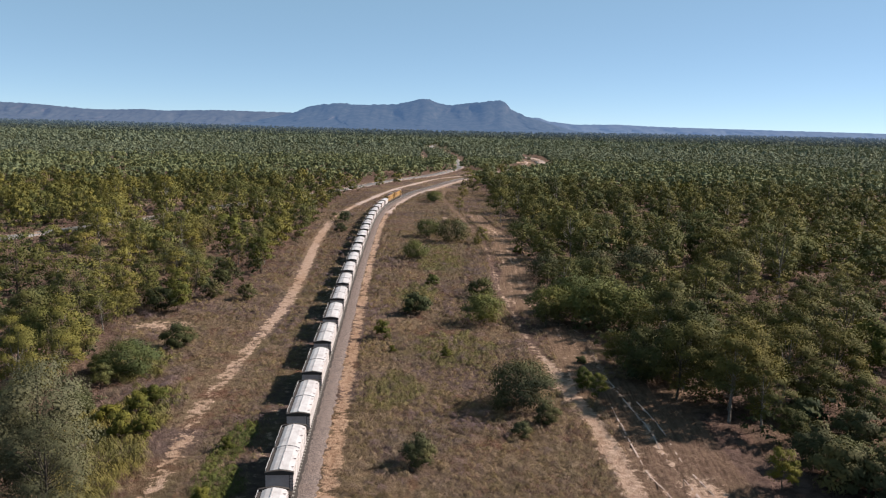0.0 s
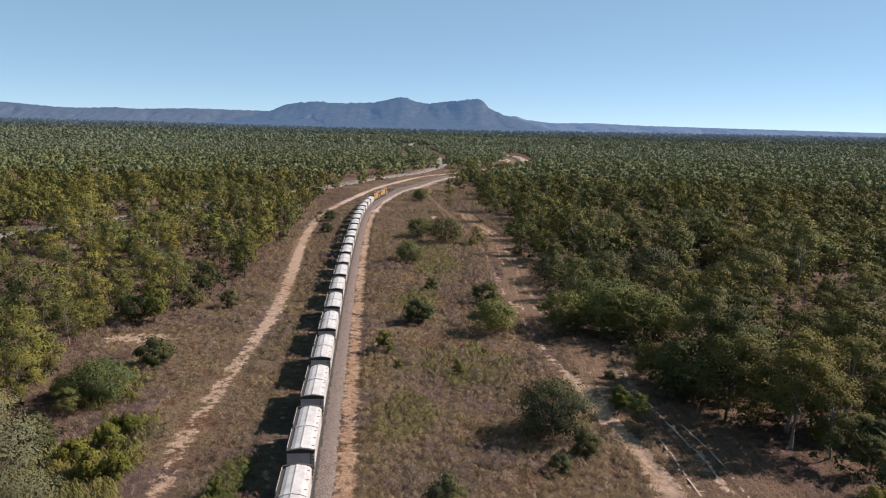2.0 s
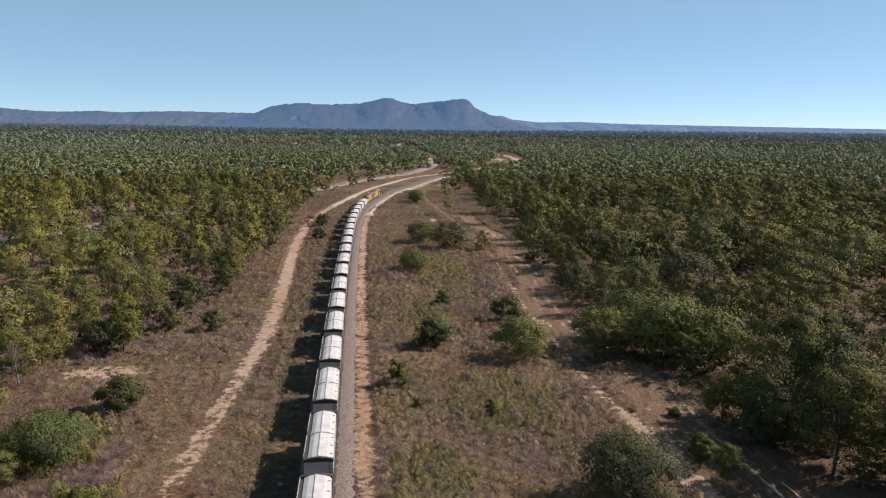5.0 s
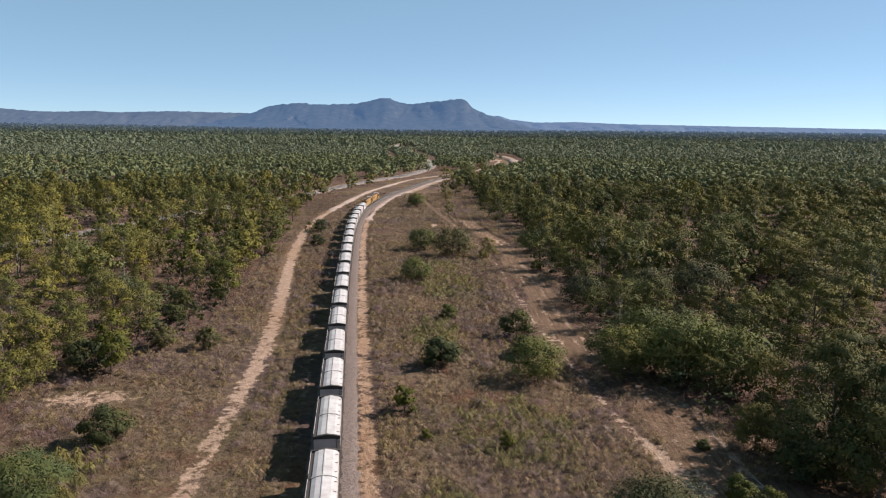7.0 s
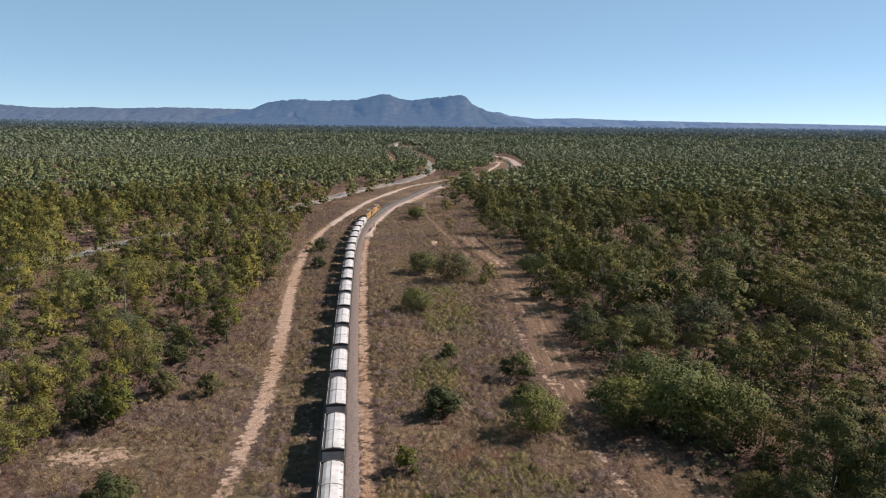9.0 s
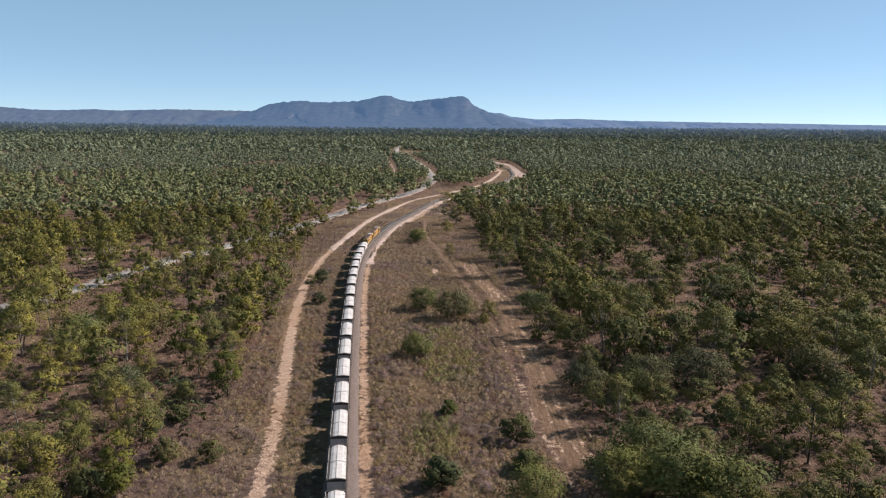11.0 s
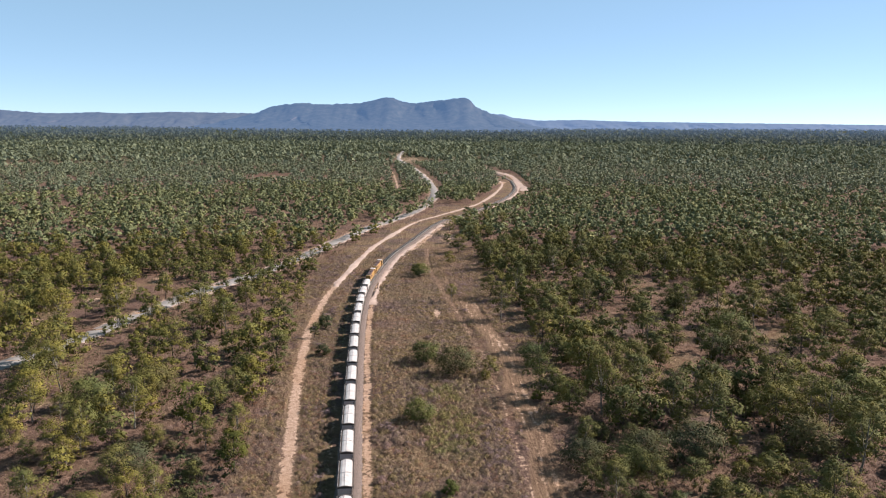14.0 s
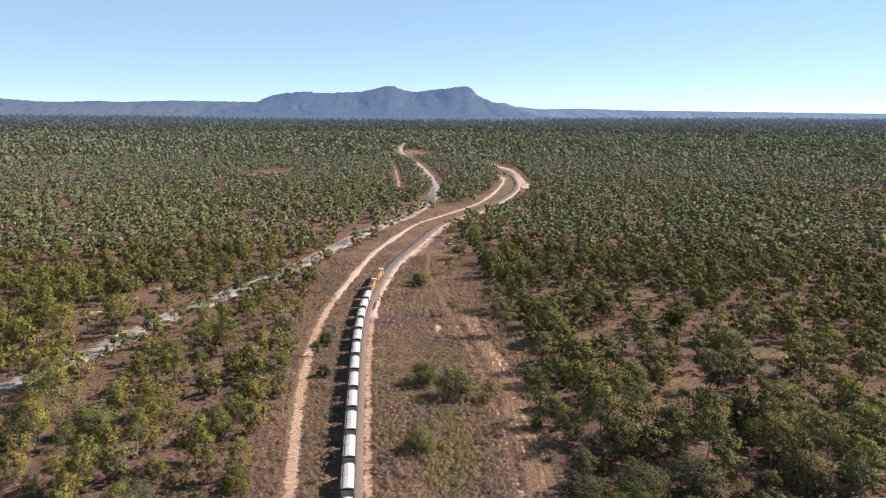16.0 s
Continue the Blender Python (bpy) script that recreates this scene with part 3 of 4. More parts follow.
# ---- trees ----
def leaf_cloud(rng, blobs, per_blob, size, corners=4, slim=0.6, core=1.65):
    """Small leaf sprays spread through ellipsoids (x, y, z, rx, ry, rz)."""
    P, R, big = [], [], []
    for x, y, z, rx, ry, rz in blobs:
        d = rng.normal(size=(per_blob, 3))
        d /= np.linalg.norm(d, axis=1)[:, None]
        d[:, 2] = np.where(d[:, 2] < -0.3, -d[:, 2], d[:, 2])
        r = rng.uniform(0.4, 1.08, per_blob) ** 0.5
        inner = np.arange(per_blob) < per_blob // 7
        r = np.where(inner, r * 0.52, r)
        big.append(np.where(inner, core, 0.80))
        P.append(np.c_[x + d[:, 0] * r * rx, y + d[:, 1] * r * ry, z + d[:, 2] * r * rz])
        R.append(d)
    P, D = np.vstack(P), np.vstack(R)
    m = len(P)
    nrm = D * 1.2 + rng.normal(size=(m, 3)) * 0.30 + np.array((0, 0, 0.25))
    nrm /= np.linalg.norm(nrm, axis=1)[:, None]
    a = np.cross(nrm, rng.normal(size=(m, 3)) * np.array((1, 1, 0.6)))
    a /= np.linalg.norm(a, axis=1)[:, None]
    b = np.cross(nrm, a)
    s = (size * np.hstack(big) * rng.uniform(0.6, 1.4, m))[:, None]
    if corners == 4:
        v = np.stack([P + a * s, P + b * s * 0.55, P - a * s, P - b * s * 0.55], 1)
    else:
        v = np.stack([P + a * s * 1.25, P + b * s * slim - a * s * 0.65, P - b * s * slim - a * s * 0.65], 1)
    f = np.arange(m * corners).reshape(m, corners)
    heart = P.mean(axis=0) - np.array((0, 0, 0.25 * np.ptp(P[:, 2])))
    out = (P - heart) / (np.abs(P - heart).max(axis=0) + 0.01)
    out /= np.linalg.norm(out, axis=1)[:, None] + 1e-6
    soft = D * 0.62 + out * 0.55 + nrm * 0.14
    return v.reshape(-1, 3), f, np.repeat(soft, corners, 0)


def tube(path, radii, sides=6):
    """A tapered limb through points."""
    p = np.array(path, float)
    V = []
    for i, (c, r) in enumerate(zip(p, radii)):
        d = p[min(i + 1, len(p) - 1)] - p[max(i - 1, 0)]
        d /= np.linalg.norm(d)
        u = np.cross(d, (0.31, 0.95, 0.05))
        u /= np.linalg.norm(u)
        w = np.cross(d, u)
        for k in range(sides):
            t = 2 * math.pi * k / sides
            V.append(c + r * (math.cos(t) * u + math.sin(t) * w))
    F = [(i * sides + k, i * sides + (k + 1) % sides, (i + 1) * sides + (k + 1) % sides, (i + 1) * sides + k)
         for i in range(len(p) - 1) for k in range(sides)]
    return np.array(V), np.array(F)


def tree_shape(seed, height, spread, low=0.35, clumps=17, per=360, leaf=0.13, sides=6, lean=0.05, corners=3, slim=0.58):
    """Arrays of a gum tree: limbs forking from the trunk, a leaf clump on each limb's end."""
    rng = np.random.default_rng(seed)
    fork = height * low
    lx, ly = rng.normal(0, lean, 2) * height
    trunk = [(0, 0, -0.3), (lx * 0.2, ly * 0.2, fork * 0.5), (lx * 0.45, ly * 0.45, fork), (lx * 0.8, ly * 0.8, height * 0.68), (lx, ly, height * 0.88)]
    r0 = height * 0.0145
    V, F = [], []
    v, f = tube(trunk, [r0 * 1.25, r0, r0 * 0.85, r0 * 0.5, r0 * 0.15], sides)
    V.append(v), F.append(f)
    count = len(v)
    blobs = []
    for k in range(clumps):
        u = (k + 0.5) / clumps
        ang = k * 2.4 + rng.uniform(-0.5, 0.5)
        top = fork + (height - fork) * (0.10 + 0.82 * u) + rng.normal(0, 0.04) * height
        reach = spread * (0.92 * math.sqrt(max(0.0, 1 - (2 * u - 0.85) ** 2 * 0.75))) * rng.uniform(0.45, 1.0)
        e = np.array((lx * u + math.cos(ang) * reach, ly * u + math.sin(ang) * reach, min(top, height * 0.95)))
        start = fork + (height * 0.6 - fork) * u * 0.8
        s = np.array((lx * start / height, ly * start / height, start))
        midp = s * 0.5 + e * 0.5 + np.array((0, 0, -0.05 * height))
        v, f = tube([s, midp, e], [r0 * 0.38, r0 * 0.24, r0 * 0.08], max(3, sides - 3)) if sides > 3 else tube([s, e], [r0 * 0.38, r0 * 0.08], 3)
        V.append(v), F.append(f + count)
        count += len(v)
        w = spread * rng.uniform(0.34, 0.56)
        blobs.append((e[0], e[1], e[2], w, w * rng.uniform(0.8, 1.2), w * rng.uniform(0.6, 0.95)))
    return np.vstack(V), np.vstack(F), *leaf_cloud(rng, blobs, per, leaf, corners, slim)


class Kind:
    """One make of tree: its limbs and crown are modelled once."""

    def __init__(self, name, label, category, bark, leaves, **shape):
        self.name, self.label, self.category = name, label, category
        tv, tf, lv, lf, ln = tree_shape(**shape)
        self.trunk = fast_mesh("trunk", tv, tf, bark)
        self.trunk.polygons.foreach_set("use_smooth", np.ones(len(tf), bool))
        self.crown = fast_mesh("crown", lv, lf, leaves, ln)
        # further off: fewer, larger leaf sprays
        shape["leaf"], shape["per"] = shape.get("leaf", 0.13) * 1.22, shape.get("per", 360) * 44 // 100
        tv, tf, lv, lf, ln = tree_shape(**shape)
        self.crown_far = fast_mesh("crown", lv, lf, leaves, ln)

    def put(self, x, y, scale, turn, group, squash=1.0):
        top = new(self.name)
        top.empty_display_size = 0.5
        top.matrix_world = pose(x, y, float(ground_z(x, y)), 0, 0, turn) @ Matrix.Diagonal((scale, scale, scale * squash, 1))
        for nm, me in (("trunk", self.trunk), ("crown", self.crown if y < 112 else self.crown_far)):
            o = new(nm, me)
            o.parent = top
            # near crowns on the right take a darker copy of the same leaves
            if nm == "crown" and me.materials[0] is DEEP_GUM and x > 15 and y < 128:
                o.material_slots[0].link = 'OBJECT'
                o.material_slots[0].material = DARKER_DEEP_GUM
        return tagged(top, self.label, self.category, group)


GUMS = [Kind("eucalyptus_tree", "olive-green eucalyptus with slender trunk in dry grass", "tree", PALE_BARK if s in (12, 14, 15) else DARK_BARK, GUM, seed=s, height=hh, spread=w, low=lo)
        for s, hh, w, lo in ((11, 9.4, 3.7, 0.20), (12, 10.4, 3.3, 0.28), (13, 8.4, 3.8, 0.14), (14, 9.8, 3.2, 0.16), (15, 9.0, 3.5, 0.24), (16, 7.8, 3.4, 0.12))]
DARK_GUMS = [Kind("eucalyptus_tree", "dark olive-green eucalyptus with rough dark trunk", "tree", DARK_BARK, DEEP_GUM, seed=s, height=hh, spread=w, low=lo)
             for s, hh, w, lo in ((21, 8.4, 3.5, 0.10), (22, 6.8, 3.5, 0.07), (23, 9.4, 3.7, 0.18), (24, 7.6, 3.1, 0.08), (25, 6.0, 3.2, 0.06))]
SHADY_GUMS = [Kind("eucalyptus_tree", "deep olive-green eucalyptus with slender trunk over bare ground", "tree", PALE_BARK if s in (12, 14, 15) else DARK_BARK, DEEP_GUM, seed=s, height=hh, spread=w, low=lo)
        for s, hh, w, lo in ((11, 9.4, 3.7, 0.20), (12, 10.4, 3.3, 0.28), (13, 8.4, 3.8, 0.14), (14, 9.8, 3.2, 0.16), (15, 9.0, 3.5, 0.24), (16, 7.8, 3.4, 0.12))]
GREY_GUMS = [Kind("eucalyptus_tree", "grey-green eucalyptus with open drooping crown", "tree", DARK_BARK, SILVER_GUM, seed=31, height=12.0, spread=4.3, low=0.14, clumps=30, per=640, leaf=0.095)]
BRIGHT_GUMS = [Kind("bright_tree", "yellow-green leafy tree at the wood's edge", "tree", DARK_BARK, BRIGHT, seed=s, height=hh, spread=w, low=0.14, clumps=15, per=230, leaf=0.18)
               for s, hh, w in ((41, 8.0, 3.0), (42, 6.0, 2.6))]
SHRUBS = [Kind("shrub", "low dense dark green shrub growing in dry grass", "shrub", DARK_BARK, SCRUB, seed=s, height=hh, spread=w, low=0.06, clumps=14, per=270, leaf=0.135, slim=0.68)
          for s, hh, w in ((51, 3.0, 2.3), (52, 2.4, 1.9), (53, 3.6, 2.2))]
BRIGHT_SHRUBS = [Kind("shrub", "small bright green shrub growing in dry grass", "shrub", DARK_BARK, BRIGHT, seed=s, height=hh, spread=w, low=0.06, clumps=10, per=190, leaf=0.11, slim=0.68)
                 for s, hh, w in ((61, 2.2, 1.2), (62, 1.7, 1.3))]
PALE_SHRUBS = [Kind("shrub", "grey-green bushy shrub growing in dry grass", "shrub", DARK_BARK, GREY_GUM, seed=71, height=3.4, spread=2.4, low=0.06, clumps=14, per=270, leaf=0.135, slim=0.68)]

BIG_SHRUBS = [Kind("shrub", "broad dense olive-green thicket at the wood's edge", "shrub", DARK_BARK, THICKET, seed=s, height=hh, spread=w, low=0.05, clumps=26, per=480, leaf=0.115, slim=0.62)
              for s, hh, w in ((54, 5.2, 4.4), (55, 4.6, 4.0))]
BIG_PALE_SHRUBS = [Kind("shrub", "broad grey-green bushy thicket in dry grass", "shrub", DARK_BARK, GREY_GUM, seed=72, height=5.4, spread=4.3, low=0.05, clumps=26, per=480, leaf=0.115, slim=0.62)]
KINDS = {"G": SHADY_GUMS, "S": BIG_SHRUBS, "P": BIG_PALE_SHRUBS, "g": GUMS, "d": DARK_GUMS, "y": GREY_GUMS, "b": BRIGHT_GUMS, "s": SHRUBS, "l": BRIGHT_SHRUBS, "p": PALE_SHRUBS}
rng = np.random.default_rng(77)
placed = []


def plant(code, x, y, scale=1.0, squash=1.0):
    if code in "sp" and scale > 1.45:
        code, scale = code.upper(), scale / 1.72
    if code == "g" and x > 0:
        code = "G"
    ks = KINDS[code]
    k = ks[int(rng.integers(len(ks)))]
    group = "shrubs of the clearing" if code in "slpSP" else "trees of the savanna"
    k.put(x, y, scale, float(rng.uniform(0, 360)), group, squash)
    placed.append((x, y, (2.3 if code in "slp" else 4.2 if code in "SP" else 3.2) * scale))


# trees and shrubs that stand out, by kind, place and size
STAND_Y = """-35.6 60.2 1.08, -33.2 57.2 0.8, -38.1 58.4 0.95"""
STAND_G = """-55.5 97 1.26, -66.1 121.9 1.28, -60.2 94.7 0.74, 34.9 90.2 1.25, 42.4 92.5 1.03, 33.6 115.9 1.11, 41.2 120.9 1.28, 44.9 108 1.07, 51.9 107.6 1.31,
60.3 113.5 1.4, 50.2 94.9 1.08, 15.5 127 0.71, -3.9 306.1 0.66, -54.4 145.2 0.93, -78.7 174.2 0.85, -97.9 191.3 1.14, -63.7 134.6 0.95, -58.4 120.9 0.65,
-77.7 153.7 0.88, 17.8 128.6 0.54, 16.5 208.6 1.27, 28.6 197.1 1.36, 31.5 188.5 1.15, 44.1 194.4 1.22, 50.5 190.1 1.35, 39.3 144.5 1.15, 47.2 141.5 1.21,
56.7 149.6 1.2, 71.8 168.8 1.41, 31.3 97.5 1.1, 33.6 86 1.05, 14.2 370.6 1.38, 28.8 350.7 1.45, 42 356.9 1.45, 59.3 383.2 1.45, 10.6 313.7 1.28,
20 310.2 1.45, 12.3 280.3 1.36, 26 290.4 1.42, 29.6 274.2 1.34, 42.1 291.3 1.2, 21.3 246.4 1.23, 23.2 231.2 1.12, 29.8 221.6 1.34, 34.8 214.2 1.3,
50.8 239.4 1.38, 43 221.2 1.09, 39.6 203.2 1.33, 90.8 357.7 1.23, 136 371.1 0.73, 138.5 347.7 1.45, 75.8 284.4 1.21, 83.6 273.9 1.41, 95.4 273.4 1.45,
153.7 322.3 1.45, 93.6 214.5 1.35, 65.3 230.3 1.07, 57.6 205 1.21, 73.5 209.1 1.44, 67 190.1 1.15, 72.6 191.4 1.17, 73.2 183.1 1.29, 77.8 181.4 0.97,
76.4 202 1.06, -131.2 269.2 1.45, -114.1 226.7 1.43, -101.2 210.3 1.45, -100.8 197 1.41, -115 276.2 1.45, -81.5 232.6 1.38, -88.3 210.4 0.91, -74.4 188.7 1.12,
-79.9 178.4 1.08, -83.5 173 0.91, -57.7 218.5 0.9, -74 257.8 1.45, -86.2 271.4 1.38, -53 229.9 1.13, -76.9 292.3 1.22, -65.9 287.9 1.07, -59.2 293.8 0.97,
-79.9 1475.4 1.3, -3.9 378.2 0.81, 7.4 478.9 1.45, 18.3 490.9 1.45, 27.9 479.6 1.45, 9.1 438.1 1.45, 31.6 106.2 1.35, 33.7 102.6 1.4, 38.6 92 1.1,
36.5 83.5 0.9"""
STAND_D = """-67.7 111.3 1.21, -86.7 137.5 1.45, -45.1 89.2 0.46, -56.9 132.1 0.67, -54 101.3 0.81, 32.8 94.1 0.79, 34.3 107.8 0.84, 45.2 89.6 0.84, 38.7 80.1 0.5,
30.4 98.3 0.38, 3.4 219.7 0.48, 49.4 86.1 1.01, -64.1 146.4 0.86, -58.9 125.6 0.87, -67.8 162 0.9, -53.9 164.3 0.69, -66.7 179 0.85, 24.8 121.5 0.69,
21.5 199 1.29, 43.4 188.1 0.88, 63 185.7 1.29, 31.1 121.2 0.88, 24.2 107.1 0.82, 27.5 105.6 0.82, 38.7 109.4 0.99, 72.6 407.3 1.04,
70.7 351.9 1.19, 61.2 307.9 1.45, 58.7 281.7 1.18, 51.5 229.9 0.96, 72.2 288.3 1.22, 59.4 243.1 1.02, 92.5 318.7 1.38, 116.2 352 1.24, 114.5 292.3 1.25,
123.7 290.3 0.92, 143.4 325.6 1.05, 99.2 256.7 1.03, 106 249.8 1.35, 113.1 240.1 1.32, 70.2 202.8 1.05, 63.2 198.4 0.85, 50.7 173 0.47, 57.7 175.3 0.75,
128.5 260.7 0.97, -144.9 267.3 1.45, -111.9 216.8 1.18, -104.8 278.4 0.97, -77 201.1 1.03, -57.8 208.1 1.03, -60.5 203.2 0.84, -83.9 255.7 1.08, -59 273.5 1.13,
-94.5 176.5 0.96, -99.8 288.6 0.99, -47.2 258.1 0.53, 5 223.6 0.72, 0.9 413.2 1.37, -2.8 483.1 1.22, -4.7 445.3 0.74, 26.8 100.7 1.1, 29.4 93.5 1.2"""
STAND_S = """-43.6 94.3 1.55, -42.4 107.9 1.1, 4.2 149.1 1.23, -13 192.8 1.66, -13 234.7 1.82, -7.9 134.2 1.45, 23.6 128.5 2.6, 28.6 126.3 2.4,
19 107.3 0.41, 40.7 71.3 1.22, 42.7 86.6 1.21, -17.3 353.3 1.72, -45.8 269.3 1.22, -54.3 129.1 1.31, 16.2 132.7 1.89, 22.9 140.5 2.38, 26 132.4 2.25,
4.8 128.4 1.68, 4.6 138.9 1.2, 36.2 258.9 1.66, 17.4 233.8 1.69, 27.5 169.3 1.85, 80.7 258.2 2.6, 90.5 201.9 2.46, -89.8 201.5 2.37, -41.7 240.4 0.96,
-19.1 359.2 1.19, 26.3 100.4 1.1"""
STAND_B = """-51.3 129.5 0.95, 58.2 102.9 1.45, 19 92 0.45, -1.3 107.1 0.31, 33.1 69 0.52, 37.7 87.5 0.51, -53.4 134.9 0.89, 17.4 94.7 0.54, 103.7 362.5 1.45,
-94.2 238.2 0.73, -60.5 185.6 1.45, -47.4 168.6 1.07"""
STAND_L = """-22.9 72.5 0.7, -21.4 61.3 0.75, -36.3 81.3 1.22, -36 85 1.26, -35.4 74.6 1.29,
-32.8 75.2 1.14, -38.6 78.5 1.21, -6.4 160.2 1.36, -12.1 117 1.33, -9.6 109.2 0.51, 14.8 205.3 1.22"""
STAND_P = """8.5 88.1 1.72, 45.9 80.9 1.08, 38.6 69.3 1.25, 8.4 79 0.5, -4.5 224.9 2.2, -2.5 71.3 0.8, 11.5 83.2 0.67, 38.9 74.8 1.16, 42.4 68.4 1.27, -48.9 141.3 0.98,
-42.3 141.5 0.86, 31.5 171.1 2.15, 19.1 170.7 1.71, 77.3 240.8 2.15, 41.9 173.6 2.39, 65.6 176.7 2.24, -77.6 209.6 2.22, -84.9 196.2 1.06, -67.1 167.8 1.78"""
for code, text in (("y", STAND_Y), ("g", STAND_G), ("d", STAND_D), ("s", STAND_S), ("b", STAND_B), ("l", STAND_L), ("p", STAND_P)):
    for item in text.split(","):
        plant(code, *[float(q) for q in item.split()])

NEAR_END = 190
# the woods near by, filled in between them
EYE_XY = np.array((-3.0, 2.0))


def free(x, y, gap):
    return all((x - a) ** 2 + (y - b) ** 2 > (gap + r) ** 2 for a, b, r in placed)


def scatter(r0, r1, spacing, seed, half=37):
    """Jittered places in the seen sector between two distances."""
    g = np.random.default_rng(seed)
    xs = np.arange(-r1, r1, spacing)
    ys = np.arange(20, r1 + 40, spacing)
    X, Y = np.meshgrid(xs, ys)
    x = X.ravel() + g.uniform(-0.48, 0.48, X.size) * spacing
    y = Y.ravel() + g.uniform(-0.48, 0.48, X.size) * spacing
    d = np.hypot(x - EYE_XY[0], y - EYE_XY[1]) * np.clip(g.normal(1, 0.05, x.size), 0.88, 1.12)
    a = np.abs(np.degrees(np.arctan2(x - EYE_XY[0], y - EYE_XY[1])))
    clump = 0.5 + 0.5 * np.sin(x * 0.043 + 2.0 * np.sin(y * 0.021)) * np.sin(y * 0.037 + 1.5 * np.sin(x * 0.027))
    thin = np.where((d > NEAR_END) & (y < 345) & (np.abs(x) < 135) & (np.abs(ROAD.off(x, y)) > 10), np.where(x > 15, 0.58, 0.42), 1.0)
    keep = (d >= r0) & (d < r1) & (a < half) & (g.uniform(size=x.size) < forest(x, y) * thin * np.where(x < -60, 0.85, 1.0) * (0.40 + 0.60 * clump))
    return x[keep], y[keep], g


x0, y0, g0 = scatter(30, NEAR_END, 4.9, 5, 42)
for x, y in zip(x0, y0):
    u = g0.uniform()
    code = "g" if u < (0.48 if x < 0 else 0.22) else "d" if u < 0.66 else "s" if u < 0.88 else "p"
    if free(x, y, 0.3 if code in "sp" else 1.6):
        plant(code, x, y, float(g0.uniform(0.5, 0.95)))


# ---- woods further off ----
def woods(name, label, r0, r1, spacing, seed, shapes, leaf_mat, bark_mat, size, side=0):
    """Trees of a few makes spread over a ring of the plain; side -1 or 1: only one side of the railway."""
    x, y, g = scatter(r0, r1, spacing, seed, 36)
    if side:
        keep = RAIL.off(x, y) * side > 0
        x, y = x[keep], y[keep]
    z = ground_z(x, y)
    pick = g.integers(len(shapes), size=len(x))
    turn = g.uniform(0, 2 * math.pi, len(x))
    sc = g.uniform(size[0], size[1], len(x))
    for tag, mat, col in (("foliage", leaf_mat, 2), ("trunks", bark_mat, 0)):
        if mat is None:
            continue
        V, F, N, count = [], [], [], 0
        for k, shape in enumerate(shapes):
            v, f = shape[col], shape[col + 1]
            idx = np.where(pick == k)[0]
            c, s = np.cos(turn[idx])[:, None], np.sin(turn[idx])[:, None]
            q = sc[idx][:, None]
            w = np.stack([x[idx][:, None] + q * (v[:, 0] * c - v[:, 1] * s), y[idx][:, None] + q * (v[:, 0] * s + v[:, 1] * c),
                          z[idx][:, None] + q * v[:, 2][None]], -1)
            V.append(w.reshape(-1, 3))
            if col == 2:
                t = shape[4]
                N.append(np.stack([t[:, 0] * c - t[:, 1] * s, t[:, 0] * s + t[:, 1] * c, np.broadcast_to(t[:, 2], (len(idx), len(t)))], -1).reshape(-1, 3))
            F.append((f[None] + (np.arange(len(idx)) * len(v))[:, None, None]).reshape(-1, f.shape[1]) + count)
            count += len(idx) * len(v)
        ob = new(name + "_" + tag, fast_mesh(name + "_" + tag, np.vstack(V), np.vstack(F), mat, np.vstack(N) if N else None))
        tagged(ob, label, "woodland", kind="stuff")
    return len(x)


MID = [tree_shape(seed=80 + k, height=hh, spread=w, low=lo, clumps=10, per=52, leaf=0.34, sides=3, corners=3, slim=0.7) for k, (hh, w, lo) in
       enumerate(((9.0, 3.6, 0.22), (7.6, 3.7, 0.12), (9.8, 3.5, 0.26), (6.2, 3.2, 0.07), (7.0, 3.5, 0.09)))]
UNDER = [tree_shape(seed=120 + k, height=hh, spread=w, low=0.08, clumps=5, per=14, leaf=0.30, sides=3, corners=3) for k, (hh, w) in enumerate(((2.6, 1.7), (1.8, 1.5), (3.4, 1.9)))]
LOW = [tree_shape(seed=90 + k, height=hh, spread=w, low=lo, clumps=5, per=15, leaf=0.88, sides=3, corners=3, slim=0.75) for k, (hh, w, lo) in
       enumerate(((9.5, 3.6, 0.32), (8.5, 3.6, 0.28), (10.5, 3.4, 0.36)))]
TINY = [tree_shape(seed=95 + k, height=hh, spread=w, low=0.3, clumps=4, per=4, leaf=5.0, sides=3, corners=3, slim=0.75) for k, (hh, w) in
        enumerate(((9.0, 9.0), (10.0, 8.0)))]
woods("middle_woods", "open olive-green eucalyptus woodland over red ground", NEAR_END, 450, 6.1, 7, MID, GUM, DARK_BARK, (0.62, 1.2), -1)
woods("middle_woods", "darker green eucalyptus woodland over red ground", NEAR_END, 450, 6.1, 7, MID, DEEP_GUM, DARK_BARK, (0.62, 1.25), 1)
woods("undergrowth", "low shrubs between the trees of the woodland", 60, 420, 4.9, 14, UNDER, SCRUB, None, (0.4, 1.1))
woods("dry_undergrowth", "greyish dry shrubs between the trees", 60, 420, 5.4, 15, UNDER, GREY_GUM, None, (0.35, 0.9))
woods("far_woods", "eucalyptus woodland stretching over the plain", 450, 800, 6.5, 8, LOW, HAZED_MID_LEAF, None, (0.65, 1.05))
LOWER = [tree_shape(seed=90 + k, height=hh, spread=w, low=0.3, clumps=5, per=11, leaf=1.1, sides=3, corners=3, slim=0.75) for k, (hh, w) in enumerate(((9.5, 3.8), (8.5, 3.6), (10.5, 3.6)))]
